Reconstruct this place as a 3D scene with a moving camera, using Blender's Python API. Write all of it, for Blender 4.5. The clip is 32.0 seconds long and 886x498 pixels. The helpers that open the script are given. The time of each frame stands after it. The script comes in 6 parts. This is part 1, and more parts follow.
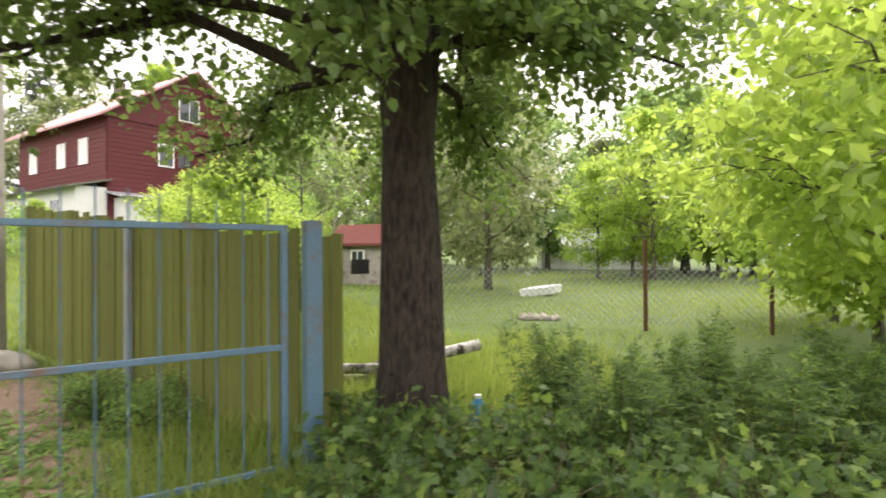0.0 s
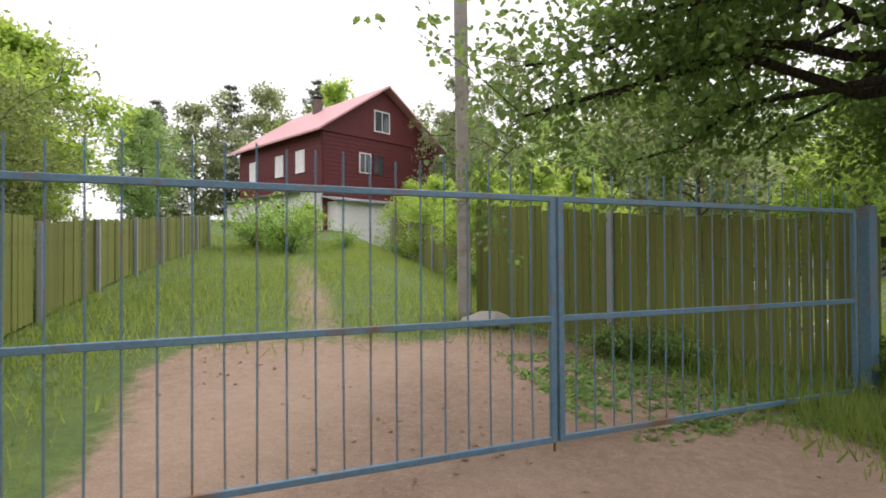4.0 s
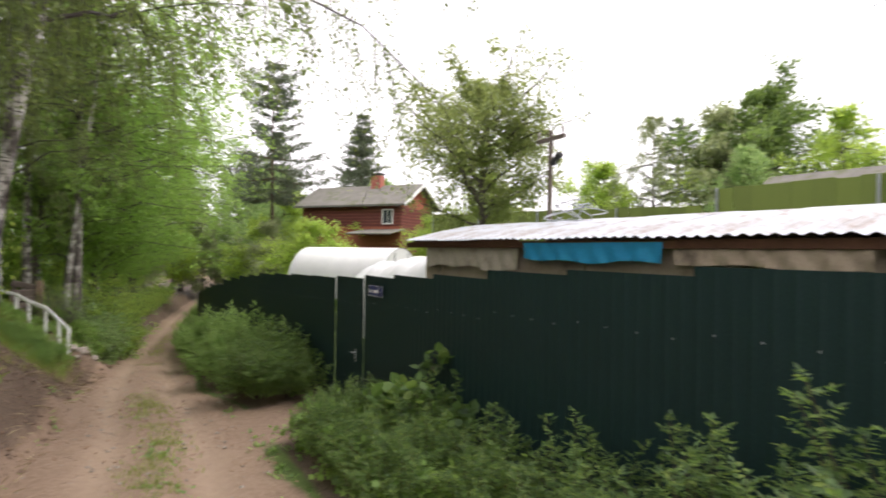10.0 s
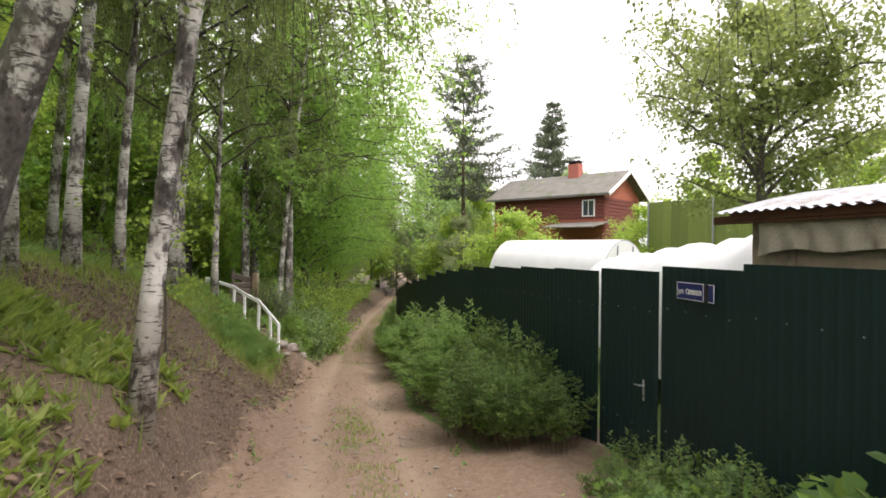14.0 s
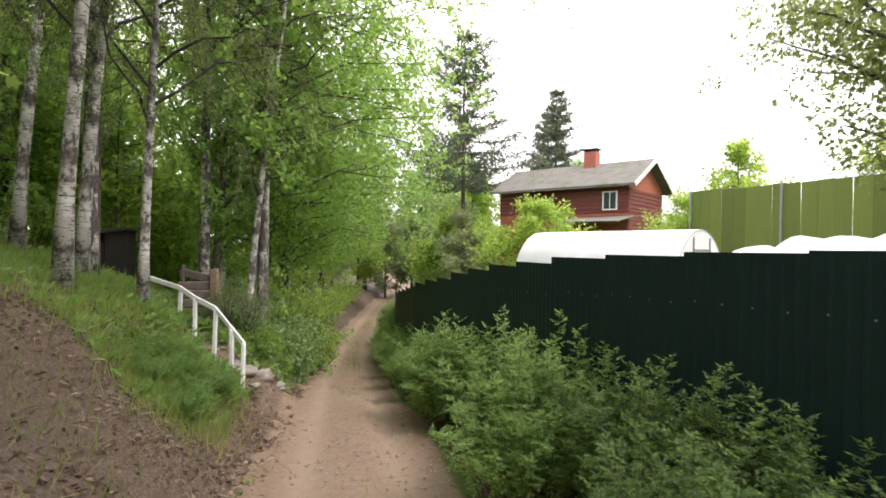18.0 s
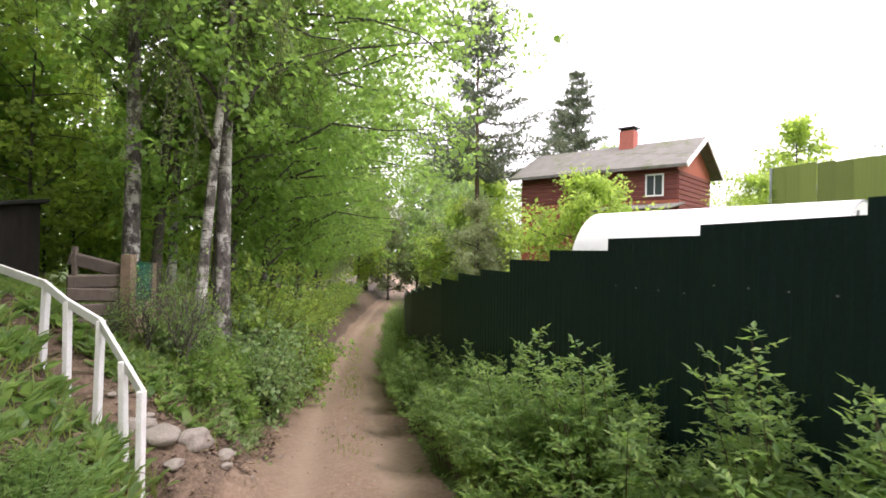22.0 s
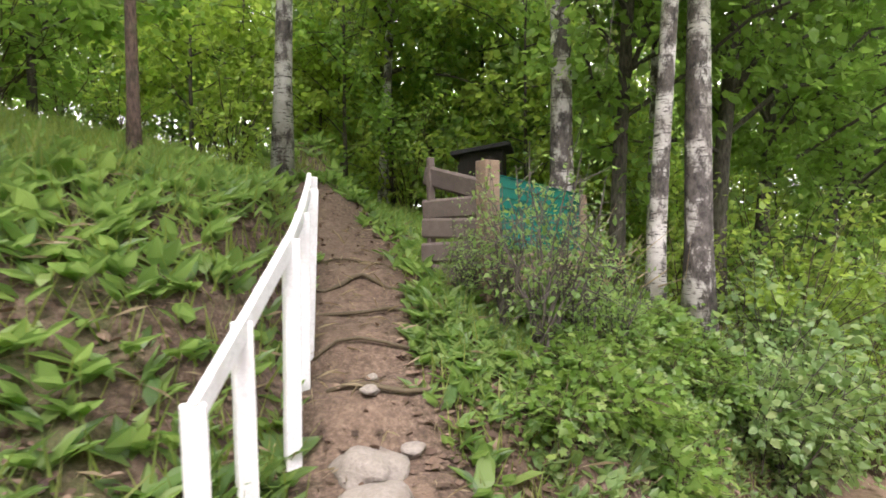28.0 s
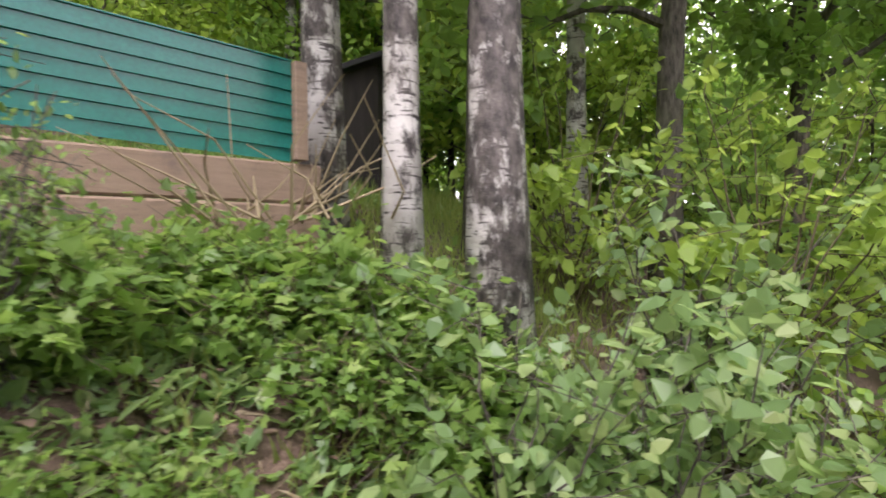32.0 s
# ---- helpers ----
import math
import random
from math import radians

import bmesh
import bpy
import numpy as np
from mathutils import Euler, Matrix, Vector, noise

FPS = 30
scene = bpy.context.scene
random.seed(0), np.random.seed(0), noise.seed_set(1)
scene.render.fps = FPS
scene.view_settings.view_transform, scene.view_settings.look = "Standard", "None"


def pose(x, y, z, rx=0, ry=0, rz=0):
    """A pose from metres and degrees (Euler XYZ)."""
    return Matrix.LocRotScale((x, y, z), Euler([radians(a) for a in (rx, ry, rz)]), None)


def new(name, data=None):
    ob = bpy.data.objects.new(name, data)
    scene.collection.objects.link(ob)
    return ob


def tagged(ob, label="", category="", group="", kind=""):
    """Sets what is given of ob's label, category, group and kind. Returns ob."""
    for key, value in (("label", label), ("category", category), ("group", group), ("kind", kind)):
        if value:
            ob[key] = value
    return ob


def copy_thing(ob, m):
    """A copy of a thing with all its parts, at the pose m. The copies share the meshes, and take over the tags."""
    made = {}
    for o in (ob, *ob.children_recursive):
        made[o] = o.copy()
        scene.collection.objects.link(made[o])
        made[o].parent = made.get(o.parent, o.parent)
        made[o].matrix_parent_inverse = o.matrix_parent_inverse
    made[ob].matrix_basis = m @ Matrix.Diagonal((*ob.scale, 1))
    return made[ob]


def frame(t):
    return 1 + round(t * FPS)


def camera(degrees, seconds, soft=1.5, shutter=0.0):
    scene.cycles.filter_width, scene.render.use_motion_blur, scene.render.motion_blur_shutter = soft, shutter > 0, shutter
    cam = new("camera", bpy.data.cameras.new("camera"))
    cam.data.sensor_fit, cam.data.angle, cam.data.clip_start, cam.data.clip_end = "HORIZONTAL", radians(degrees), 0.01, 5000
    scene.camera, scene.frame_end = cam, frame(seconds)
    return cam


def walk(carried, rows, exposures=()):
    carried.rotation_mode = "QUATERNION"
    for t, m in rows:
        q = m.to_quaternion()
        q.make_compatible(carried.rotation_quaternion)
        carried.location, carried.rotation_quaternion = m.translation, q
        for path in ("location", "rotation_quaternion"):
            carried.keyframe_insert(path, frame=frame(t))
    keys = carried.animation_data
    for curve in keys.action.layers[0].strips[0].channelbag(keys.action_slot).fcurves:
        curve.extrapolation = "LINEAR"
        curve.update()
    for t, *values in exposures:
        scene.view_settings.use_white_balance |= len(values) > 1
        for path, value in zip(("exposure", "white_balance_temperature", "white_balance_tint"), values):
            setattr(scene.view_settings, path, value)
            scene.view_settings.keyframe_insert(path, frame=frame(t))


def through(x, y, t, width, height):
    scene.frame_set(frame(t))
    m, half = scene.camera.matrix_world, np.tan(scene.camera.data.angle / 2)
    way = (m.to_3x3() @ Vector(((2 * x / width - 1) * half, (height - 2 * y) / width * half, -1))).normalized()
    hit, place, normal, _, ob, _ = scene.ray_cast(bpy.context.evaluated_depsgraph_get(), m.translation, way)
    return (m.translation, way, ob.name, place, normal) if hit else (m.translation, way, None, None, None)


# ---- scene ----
cam = camera(78.9, 32.0, soft=1.7, shutter=0.3)
METRES, EYE = 29.0, 1.6
ROWS = [
    (0.0, 0.0486, 0.0234, -0.0018, 4.28, 0.69, 0.48),
    (0.5, 0.0318, 0.0105, -0.0024, 9.2, 0.82, 0.44),
    (1.0, 0.0151, -0.0014, -0.0031, 13.46, 0.93, 0.4),
    (1.5, -0.0005, -0.0096, -0.0036, 17.7, 0.78, 0.35),
    (2.0, -0.0161, -0.0162, -0.0043, 19.23, 0.72, 0.4),
    (2.5, -0.0323, -0.0210, -0.0054, 18.95, 0.58, 0.44),
    (4.5, -0.0889, -0.0595, -0.0096, 15.38, 0.85, 0.33),
    (5.0, -0.1018, -0.0671, -0.0113, 15.37, 0.7, 0.32),
    (5.5, -0.1153, -0.0801, -0.0131, 16.45, 0.87, 0.23),
    (6.0, -0.1279, -0.091, -0.0103, 24.07, 0.94, 0.06),
    (6.5, -0.1401, -0.0991, -0.0054, 32.51, 0.92, -0.05),
    (7.0, -0.1524, -0.1039, 0.0, 39.03, 0.86, -0.12),
    (7.5, -0.1647, -0.1074, 0.0013, 43.69, 0.75, -0.16),
    (8.0, -0.1783, -0.1147, -0.0015, 48.87, 0.75, -0.32),
    (8.5, -0.1931, -0.1231, -0.0036, 55.17, 0.75, -0.45),
    (9.0, -0.2088, -0.1342, -0.0062, 64.55, 0.62, -0.68),
    (9.5, -0.2219, -0.148, -0.0092, 75.64, 0.52, -0.75),
    (10.0, -0.2307, -0.1601, -0.011, 92.55, 0.29, -0.88),
    (10.5, -0.2355, -0.1661, -0.0127, 102.7, 0.55, -0.58),
    (11.0, -0.2434, -0.1746, -0.0146, 107.24, 0.34, -0.72),
    (11.5, -0.255, -0.1808, -0.0163, 110.28, 0.02, -0.67),
    (12.0, -0.2643, -0.1883, -0.0167, 110.79, 0.16, -0.73),
    (12.5, -0.2765, -0.1964, -0.0186, 110.89, 0.07, -0.8),
    (13.0, -0.2895, -0.2052, -0.02, 111.1, -0.03, -0.76),
    (13.5, -0.3047, -0.2121, -0.0204, 111.31, -0.03, -0.74),
    (14.0, -0.3213, -0.2186, -0.0192, 111.38, -0.05, -0.67),
    (14.5, -0.3363, -0.227, -0.0188, 110.72, 0.0, -0.75),
    (16.5, -0.3987, -0.2721, -0.0273, 108.37, 0.08, -1.13),
    (17.0, -0.4108, -0.2827, -0.0285, 108.71, 0.2, -1.12),
    (17.5, -0.427, -0.2939, -0.0302, 109.37, 0.13, -1.11),
    (18.0, -0.441, -0.3026, -0.0296, 109.56, 0.18, -1.11),
    (18.5, -0.4584, -0.3104, -0.0313, 109.69, 0.13, -0.99),
    (19.0, -0.4748, -0.3199, -0.0331, 109.8, 0.09, -1.12),
    (19.5, -0.4922, -0.3292, -0.0348, 109.56, 0.1, -1.13),
    (20.0, -0.5105, -0.3405, -0.0368, 109.54, 0.07, -1.14),
    (20.5, -0.5263, -0.3506, -0.0378, 109.29, 0.16, -1.21),
    (21.0, -0.5416, -0.3592, -0.0388, 109.18, 0.2, -1.09),
    (21.5, -0.558, -0.3693, -0.0403, 109.28, 0.11, -1.17),
    (22.0, -0.5717, -0.3754, -0.0422, 109.54, 0.32, -1.05),
    (22.5, -0.586, -0.3826, -0.046, 110.84, 0.27, -1.08),
    (23.0, -0.5981, -0.3872, -0.0476, 117.03, 0.23, -1.05),
    (23.5, -0.609, -0.3917, -0.0485, 127.85, 0.11, -1.13),
    (24.0, -0.6177, -0.3969, -0.0488, 135.73, -0.04, -1.41),
    (24.5, -0.6259, -0.3995, -0.0503, 142.91, -0.23, -1.31),
    (25.0, -0.6344, -0.4038, -0.0514, 150.29, -0.44, -1.34),
    (25.5, -0.6434, -0.411, -0.0522, 154.01, -0.71, -1.46),
    (27.5, -0.6898, -0.4384, -0.0640, 164.89, -0.69, 0.71),
    (28.0, -0.7024, -0.4478, -0.0672, 166.38, -0.73, 0.58),
    (28.5, -0.7180, -0.4560, -0.0702, 167.77, -0.65, 0.80),
    (29.0, -0.7296, -0.4645, -0.0742, 169.16, -0.62, 0.66),
    (29.5, -0.7422, -0.4717, -0.0766, 172.18, -0.56, 0.60),
    (30.0, -0.7566, -0.4796, -0.0783, 176.31, -0.46, 0.82),
    (30.5, -0.7708, -0.4891, -0.0795, 177.60, -0.62, 0.67),
    (31.0, -0.7851, -0.4977, -0.0817, 178.21, -0.50, 0.57),
    (31.5, -0.8021, -0.5060, -0.0848, 178.62, -0.54, 0.65),
    (32.0, -0.8195, -0.5139, -0.0874, 177.91, -0.42, 0.78),
]
walk(cam, [(t, pose(0, 0, EYE) @ pose(METRES * x, METRES * y, METRES * z, 90 + pitch, roll, yaw)) for t, x, y, z, yaw, pitch, roll in ROWS],
     exposures=((0.0, 1.70, 6900, 18), (2.0, 1.40, 6700, 18), (5.0, 0.69, 6450, 18), (7.0, 0.66, 6450, 18), (9.0, 0.98, 6600, 18), (13.0, 1.38, 6650, 18), (17.0, 1.55, 6600, 18), (22.0, 1.72, 6450, 23), (25.0, 2.20, 6450, 30), (28.0, 2.22, 6500, 23), (30.0, 2.28, 6350, 27), (32.0, 2.22, 6300, 29)))

# ---- sky and sun: an overcast summer noon ----
world = bpy.data.worlds.new("overcast_sky")
scene.world = world
world.use_nodes = True
wn, wl = world.node_tree.nodes, world.node_tree.links
sky = wn.new("ShaderNodeTexSky")
sky.sky_type, sky.sun_disc = "NISHITA", False
sky.sun_elevation, sky.sun_rotation = radians(55), radians(200)
sky.air_density, sky.dust_density = 1.0, 6.0
pale = wn.new("ShaderNodeHueSaturation")
pale.inputs["Saturation"].default_value = 0.22
wl.new(sky.outputs[0], pale.inputs["Color"])
cloud = wn.new("ShaderNodeMix")
cloud.data_type = "RGBA"
cloud.inputs[0].default_value, cloud.inputs[7].default_value = 0.85, (5.6, 5.65, 5.75, 1)
wl.new(pale.outputs[0], cloud.inputs[6])
wl.new(cloud.outputs[2], wn["Background"].inputs["Color"])
wn["Background"].inputs["Strength"].default_value = 0.15
sun = new("sun", bpy.data.lights.new("sun", "SUN"))
sun.data.energy, sun.data.angle, sun.data.color = 1.3, radians(25), (1.0, 0.97, 0.92)
sun.matrix_world = pose(0, 0, 40, 35, 0, 160)


# ---- materials ----
def nodes_of(name, rough=0.8, metal=0.0):
    m = bpy.data.materials.new(name)
    m.use_nodes = True
    nt = m.node_tree
    b = nt.nodes["Principled BSDF"]
    b.inputs["Roughness"].default_value, b.inputs["Metallic"].default_value = rough, metal
    return m, nt.nodes, nt.links, b


def noise_node(nd, ln, scale, detail=4.0, rough=0.55, stretch=None, coord="Object"):
    tc = nd.new("ShaderNodeTexCoord")
    src = tc.outputs[coord]
    if stretch:
        mp = nd.new("ShaderNodeMapping")
        mp.inputs["Scale"].default_value = stretch
        ln.new(src, mp.inputs["Vector"])
        src = mp.outputs[0]
    n = nd.new("ShaderNodeTexNoise")
    n.inputs["Scale"].default_value, n.inputs["Detail"].default_value, n.inputs["Roughness"].default_value = scale, detail, rough
    ln.new(src, n.inputs["Vector"])
    return n.outputs["Fac"]


def ramp(nd, ln, fac, stops):
    r = nd.new("ShaderNodeValToRGB")
    e = r.color_ramp.elements
    while len(e) < len(stops):
        e.new(0.5)
    for k, (p, c) in enumerate(stops):
        e[k].position, e[k].color = p, (*c, 1) if len(c) == 3 else c
    ln.new(fac, r.inputs[0])
    return r.outputs[0]


def mixed(nd, ln, fac, a, b, blend="MIX"):
    x = nd.new("ShaderNodeMix")
    x.data_type, x.blend_type = "RGBA", blend
    for sock, val in ((x.inputs[0], fac), (x.inputs[6], a), (x.inputs[7], b)):
        if isinstance(val, bpy.types.NodeSocket):
            ln.new(val, sock)
        else:
            sock.default_value = val if isinstance(val, float) else (*val, 1)
    return x.outputs[2]


def bump(nd, ln, b, fac, strength=0.4, dist=0.02):
    n = nd.new("ShaderNodeBump")
    n.inputs["Strength"].default_value, n.inputs["Distance"].default_value = strength, dist
    ln.new(fac, n.inputs["Height"])
    ln.new(n.outputs[0], b.inputs["Normal"])


def varied(name, a, b_, scale=6.0, rough=0.8, metal=0.0, relief=0.3, stretch=None, stain=None, fine=60.0, dist=0.01):
    """A surface between two colours at two scales, with stains and a fine relief."""
    m, nd, ln, b = nodes_of(name, rough, metal)
    big, small = noise_node(nd, ln, scale, 5, 0.6, stretch), noise_node(nd, ln, fine, 3, 0.6, stretch)
    col = ramp(nd, ln, big, [(0.3, a), (0.7, b_)])
    col = mixed(nd, ln, 0.35, col, ramp(nd, ln, small, [(0.25, tuple(0.55 * c for c in a)), (0.75, tuple(min(1, 1.35 * c) for c in b_))]))
    if stain:
        col = mixed(nd, ln, ramp(nd, ln, noise_node(nd, ln, scale * 0.6, 6, 0.7), [(0.52, (0, 0, 0)), (0.66, (1, 1, 1))]), col, stain)
    ln.new(col, b.inputs["Base Color"])
    if relief:
        bump(nd, ln, b, small, relief, dist)
    return m


def leafy(name, dark, light, tip=None, gloss=0.42, through=0.56):
    """Leaves that differ one by one, lit through from behind."""
    if light[1] > light[0]:
        dark, light, tip = (c and (1.22 * c[0], 1.06 * c[1], 1.75 * c[2] + 0.013) for c in (dark, light, tip))
    m, nd, ln, b = nodes_of(name, gloss)
    g = nd.new("ShaderNodeNewGeometry")
    stops = [(0.0, dark), (0.6, light), (1.0, tip or tuple(min(1, 1.3 * c) for c in light))]
    col = ramp(nd, ln, g.outputs["Random Per Island"], stops)
    patch = noise_node(nd, ln, 0.9, 2, 0.5)
    col = mixed(nd, ln, ramp(nd, ln, patch, [(0.4, (0, 0, 0)), (0.75, (0.45, 0.45, 0.45))]), col, tuple(0.75 * c for c in dark))
    ln.new(col, b.inputs["Base Color"])
    t = nd.new("ShaderNodeBsdfTranslucent")
    yel = mixed(nd, ln, 0.5, col, (light[0] * 2.4, light[1] * 2.1, light[2] * 1.6))
    ln.new(yel, t.inputs["Color"])
    x = nd.new("ShaderNodeMixShader")
    x.inputs[0].default_value = through
    ln.new(b.outputs[0], x.inputs[1])
    ln.new(t.outputs[0], x.inputs[2])
    ln.new(x.outputs[0], nd["Material Output"].inputs["Surface"])
    return m


def bark_birch(name="birch_bark", dark=0.47):
    m, nd, ln, b = nodes_of(name, 0.75)
    white = ramp(nd, ln, noise_node(nd, ln, 3.0, 4), [(0.3, (0.30, 0.275, 0.24)), (0.65, (0.62, 0.60, 0.56))])
    marks = ramp(nd, ln, noise_node(nd, ln, 1.0, 4, 0.6, (7, 7, 42)), [(0.56, (0, 0, 0)), (0.62, (1, 1, 1))])
    col = mixed(nd, ln, marks, white, (0.05, 0.043, 0.038))
    patch = ramp(nd, ln, noise_node(nd, ln, 1.0, 6, 0.72, (3.4, 3.4, 2.0)), [(dark, (0, 0, 0)), (dark + 0.08, (1, 1, 1))])
    col = mixed(nd, ln, patch, col, ramp(nd, ln, noise_node(nd, ln, 1.0, 5, 0.7, (16, 16, 9)), [(0.35, (0.022, 0.018, 0.016)), (0.68, (0.15, 0.13, 0.115))]))
    ln.new(col, b.inputs["Base Color"])
    bump(nd, ln, b, noise_node(nd, ln, 1.0, 6, 0.7, (9, 9, 14)), 0.6, 0.02)
    return m


def bark_rough(name, a, b_, vert=5.0, moss=0.6, deep=0.035):
    m, nd, ln, b = nodes_of(name, 0.92)
    f = noise_node(nd, ln, 1.0, 6, 0.7, (26, 26, vert))
    col = ramp(nd, ln, f, [(0.35, a), (0.62, b_)])
    col = mixed(nd, ln, ramp(nd, ln, noise_node(nd, ln, 2.2, 4), [(0.5, (0, 0, 0)), (0.72, (moss, moss, moss))]), col, (0.10, 0.115, 0.06))
    ln.new(col, b.inputs["Base Color"])
    bump(nd, ln, b, f, 0.9, deep)
    return m


def ground_material():
    """Sandy road, litter and turf, told apart by the ground's own cover weights."""
    m, nd, ln, b = nodes_of("ground_cover", 0.95)
    at = nd.new("ShaderNodeAttribute")
    at.attribute_name = "cover"
    sep = nd.new("ShaderNodeSeparateColor")
    ln.new(at.outputs["Color"], sep.inputs[0])
    n1, n2, n3 = noise_node(nd, ln, 0.9, 6, 0.6), noise_node(nd, ln, 9, 6, 0.65), noise_node(nd, ln, 70, 3, 0.6)
    sand = ramp(nd, ln, n1, [(0.3, (0.20, 0.128, 0.082)), (0.7, (0.29, 0.198, 0.132))])
    sand = mixed(nd, ln, 0.55, sand, ramp(nd, ln, n2, [(0.3, (0.15, 0.09, 0.056)), (0.68, (0.35, 0.255, 0.185))]))
    sand = mixed(nd, ln, 0.3, sand, ramp(nd, ln, n3, [(0.3, (0.14, 0.09, 0.06)), (0.7, (0.46, 0.36, 0.28))]))
    loose = mixed(nd, ln, ramp(nd, ln, noise_node(nd, ln, 16, 6, 0.7), [(0.38, (0.45, 0.45, 0.45)), (0.62, (1, 1, 1))]), (0.145, 0.088, 0.053), sand)
    firm = mixed(nd, ln, 0.45, sand, (0.34, 0.252, 0.18))
    sand = mixed(nd, ln, sep.outputs[2], loose, firm)
    litter = ramp(nd, ln, noise_node(nd, ln, 34, 5, 0.7), [(0.28, (0.032, 0.022, 0.015)), (0.5, (0.11, 0.074, 0.05)), (0.72, (0.24, 0.175, 0.125))])
    turf = ramp(nd, ln, n2, [(0.25, (0.035, 0.062, 0.013)), (0.55, (0.085, 0.14, 0.024)), (0.8, (0.14, 0.18, 0.045))])
    turf = mixed(nd, ln, 0.4, turf, ramp(nd, ln, n1, [(0.3, (0.04, 0.07, 0.016)), (0.7, (0.115, 0.16, 0.036))]))

    def ragged(sock, lo=0.36, hi=0.62):
        add = nd.new("ShaderNodeMath")
        add.operation = "MULTIPLY_ADD"
        add.inputs[1].default_value, add.inputs[2].default_value = 1.0, -0.25
        ln.new(sock, add.inputs[0])
        plus = nd.new("ShaderNodeMath")
        plus.operation = "MULTIPLY_ADD"
        plus.inputs[1].default_value = 0.5
        ln.new(n2, plus.inputs[0])
        ln.new(add.outputs[0], plus.inputs[2])
        return ramp(nd, ln, plus.outputs[0], [(lo, (0, 0, 0)), (hi, (1, 1, 1))])

    col = mixed(nd, ln, ragged(sep.outputs[1]), turf, litter)
    col = mixed(nd, ln, ragged(sep.outputs[0]), col, sand)
    ln.new(col, b.inputs["Base Color"])
    tot = nd.new("ShaderNodeMath")
    ln.new(n2, tot.inputs[0])
    ln.new(n3, tot.inputs[1])
    bump(nd, ln, b, tot.outputs[0], 0.6, 0.03)
    return m


M_GROUND = ground_material()
M_BIRCH = bark_birch()
M_BIRCHD = bark_birch("dark_birch_bark", 0.42)
M_BIRCHF = bark_birch("furrowed_birch_bark", 0.38)
M_BARK = bark_rough("dark_fissured_bark", (0.006, 0.004, 0.0034), (0.082, 0.06, 0.048), 8.0, 0.2, 0.12)
M_PINE = bark_rough("pine_bark", (0.05, 0.035, 0.028), (0.20, 0.135, 0.10), 9.0)
M_GREYBARK = bark_rough("grey_bark", (0.035, 0.03, 0.025), (0.15, 0.13, 0.105), 7.0)
M_TWIG = varied("dark_twig", (0.03, 0.024, 0.02), (0.075, 0.06, 0.05), 12)
M_STEM = varied("green_brown_stem", (0.06, 0.05, 0.025), (0.12, 0.09, 0.05), 12)
M_LEAF = leafy("maple_leaf", (0.085, 0.185, 0.024), (0.185, 0.355, 0.045), None, 0.42, 0.62)
M_LEAFD = leafy("linden_leaf", (0.052, 0.108, 0.014), (0.108, 0.20, 0.026))
M_SORB = leafy("rowan_leaf", (0.065, 0.145, 0.022), (0.145, 0.285, 0.04), (0.24, 0.37, 0.055), 0.5)
M_LEAFB = leafy("birch_leaf", (0.065, 0.115, 0.0174), (0.13, 0.205, 0.0310))
M_LEAFY = leafy("yellow_green_leaf", (0.12, 0.225, 0.025), (0.245, 0.40, 0.045), None, 0.42, 0.62)
M_HAZEL = leafy("hazel_leaf", (0.10, 0.20, 0.04), (0.19, 0.34, 0.075), (0.30, 0.42, 0.10), 0.42)
M_LEAFS = leafy("shrub_leaf", (0.036, 0.084, 0.012), (0.084, 0.175, 0.02), (0.20, 0.31, 0.03), 0.55)
M_HERB = leafy("herb_leaf", (0.08, 0.17, 0.028), (0.16, 0.31, 0.05), (0.24, 0.38, 0.06))
# Distant leaves: haze put into the colour as a paler, greyer green.
M_HAZYLEAF = leafy("hazy_far_leaf", (0.11, 0.17, 0.05), (0.20, 0.28, 0.085))
M_ELDER = leafy("elder_leaf", (0.08, 0.17, 0.02), (0.155, 0.305, 0.036), (0.25, 0.39, 0.06))
M_PALE = leafy("willow_leaf", (0.085, 0.145, 0.026), (0.17, 0.255, 0.046), (0.25, 0.33, 0.07))
M_NEEDLE = leafy("conifer_needle", (0.05, 0.085, 0.028), (0.10, 0.145, 0.05), None, 0.6, 0.3)
M_GRASS = leafy("grass_blade", (0.09, 0.17, 0.018), (0.19, 0.30, 0.034), (0.28, 0.33, 0.07), 0.55)
M_DRYGRASS = leafy("dry_grass", (0.20, 0.16, 0.09), (0.33, 0.27, 0.16), (0.42, 0.36, 0.24), 0.8, 0.2)
M_DEADLEAF = leafy("dead_leaf", (0.045, 0.028, 0.019), (0.14, 0.09, 0.058), (0.28, 0.20, 0.14), 0.8, 0.1)
M_BLUE = varied("blue_grey_paint", (0.075, 0.15, 0.215), (0.105, 0.195, 0.265), 3.0, 0.5, 0.0, 0.12, None, (0.16, 0.10, 0.06), 40)
M_SHEET = varied("dark_green_sheet", (0.0105, 0.0265, 0.0262), (0.0145, 0.035, 0.035), 1.2, 0.5, 0.0, 0.03)
M_SHEET.node_tree.nodes["Principled BSDF"].inputs["Specular IOR Level"].default_value = 0.22
M_BOARD = varied("yellow_green_board", (0.148, 0.17, 0.035), (0.202, 0.224, 0.052), 5.0, 0.75, 0.0, 0.25, (10, 10, 0.8), (0.10, 0.11, 0.03))
M_GREENF = varied("green_board_far", (0.13, 0.18, 0.03), (0.18, 0.23, 0.045), 3.0, 0.75, 0.0, 0.2, (10, 10, 0.8))
M_CONCRETE = varied("weathered_concrete", (0.27, 0.245, 0.215), (0.40, 0.37, 0.335), 4.0, 0.9, 0.0, 0.4, None, (0.17, 0.15, 0.13))
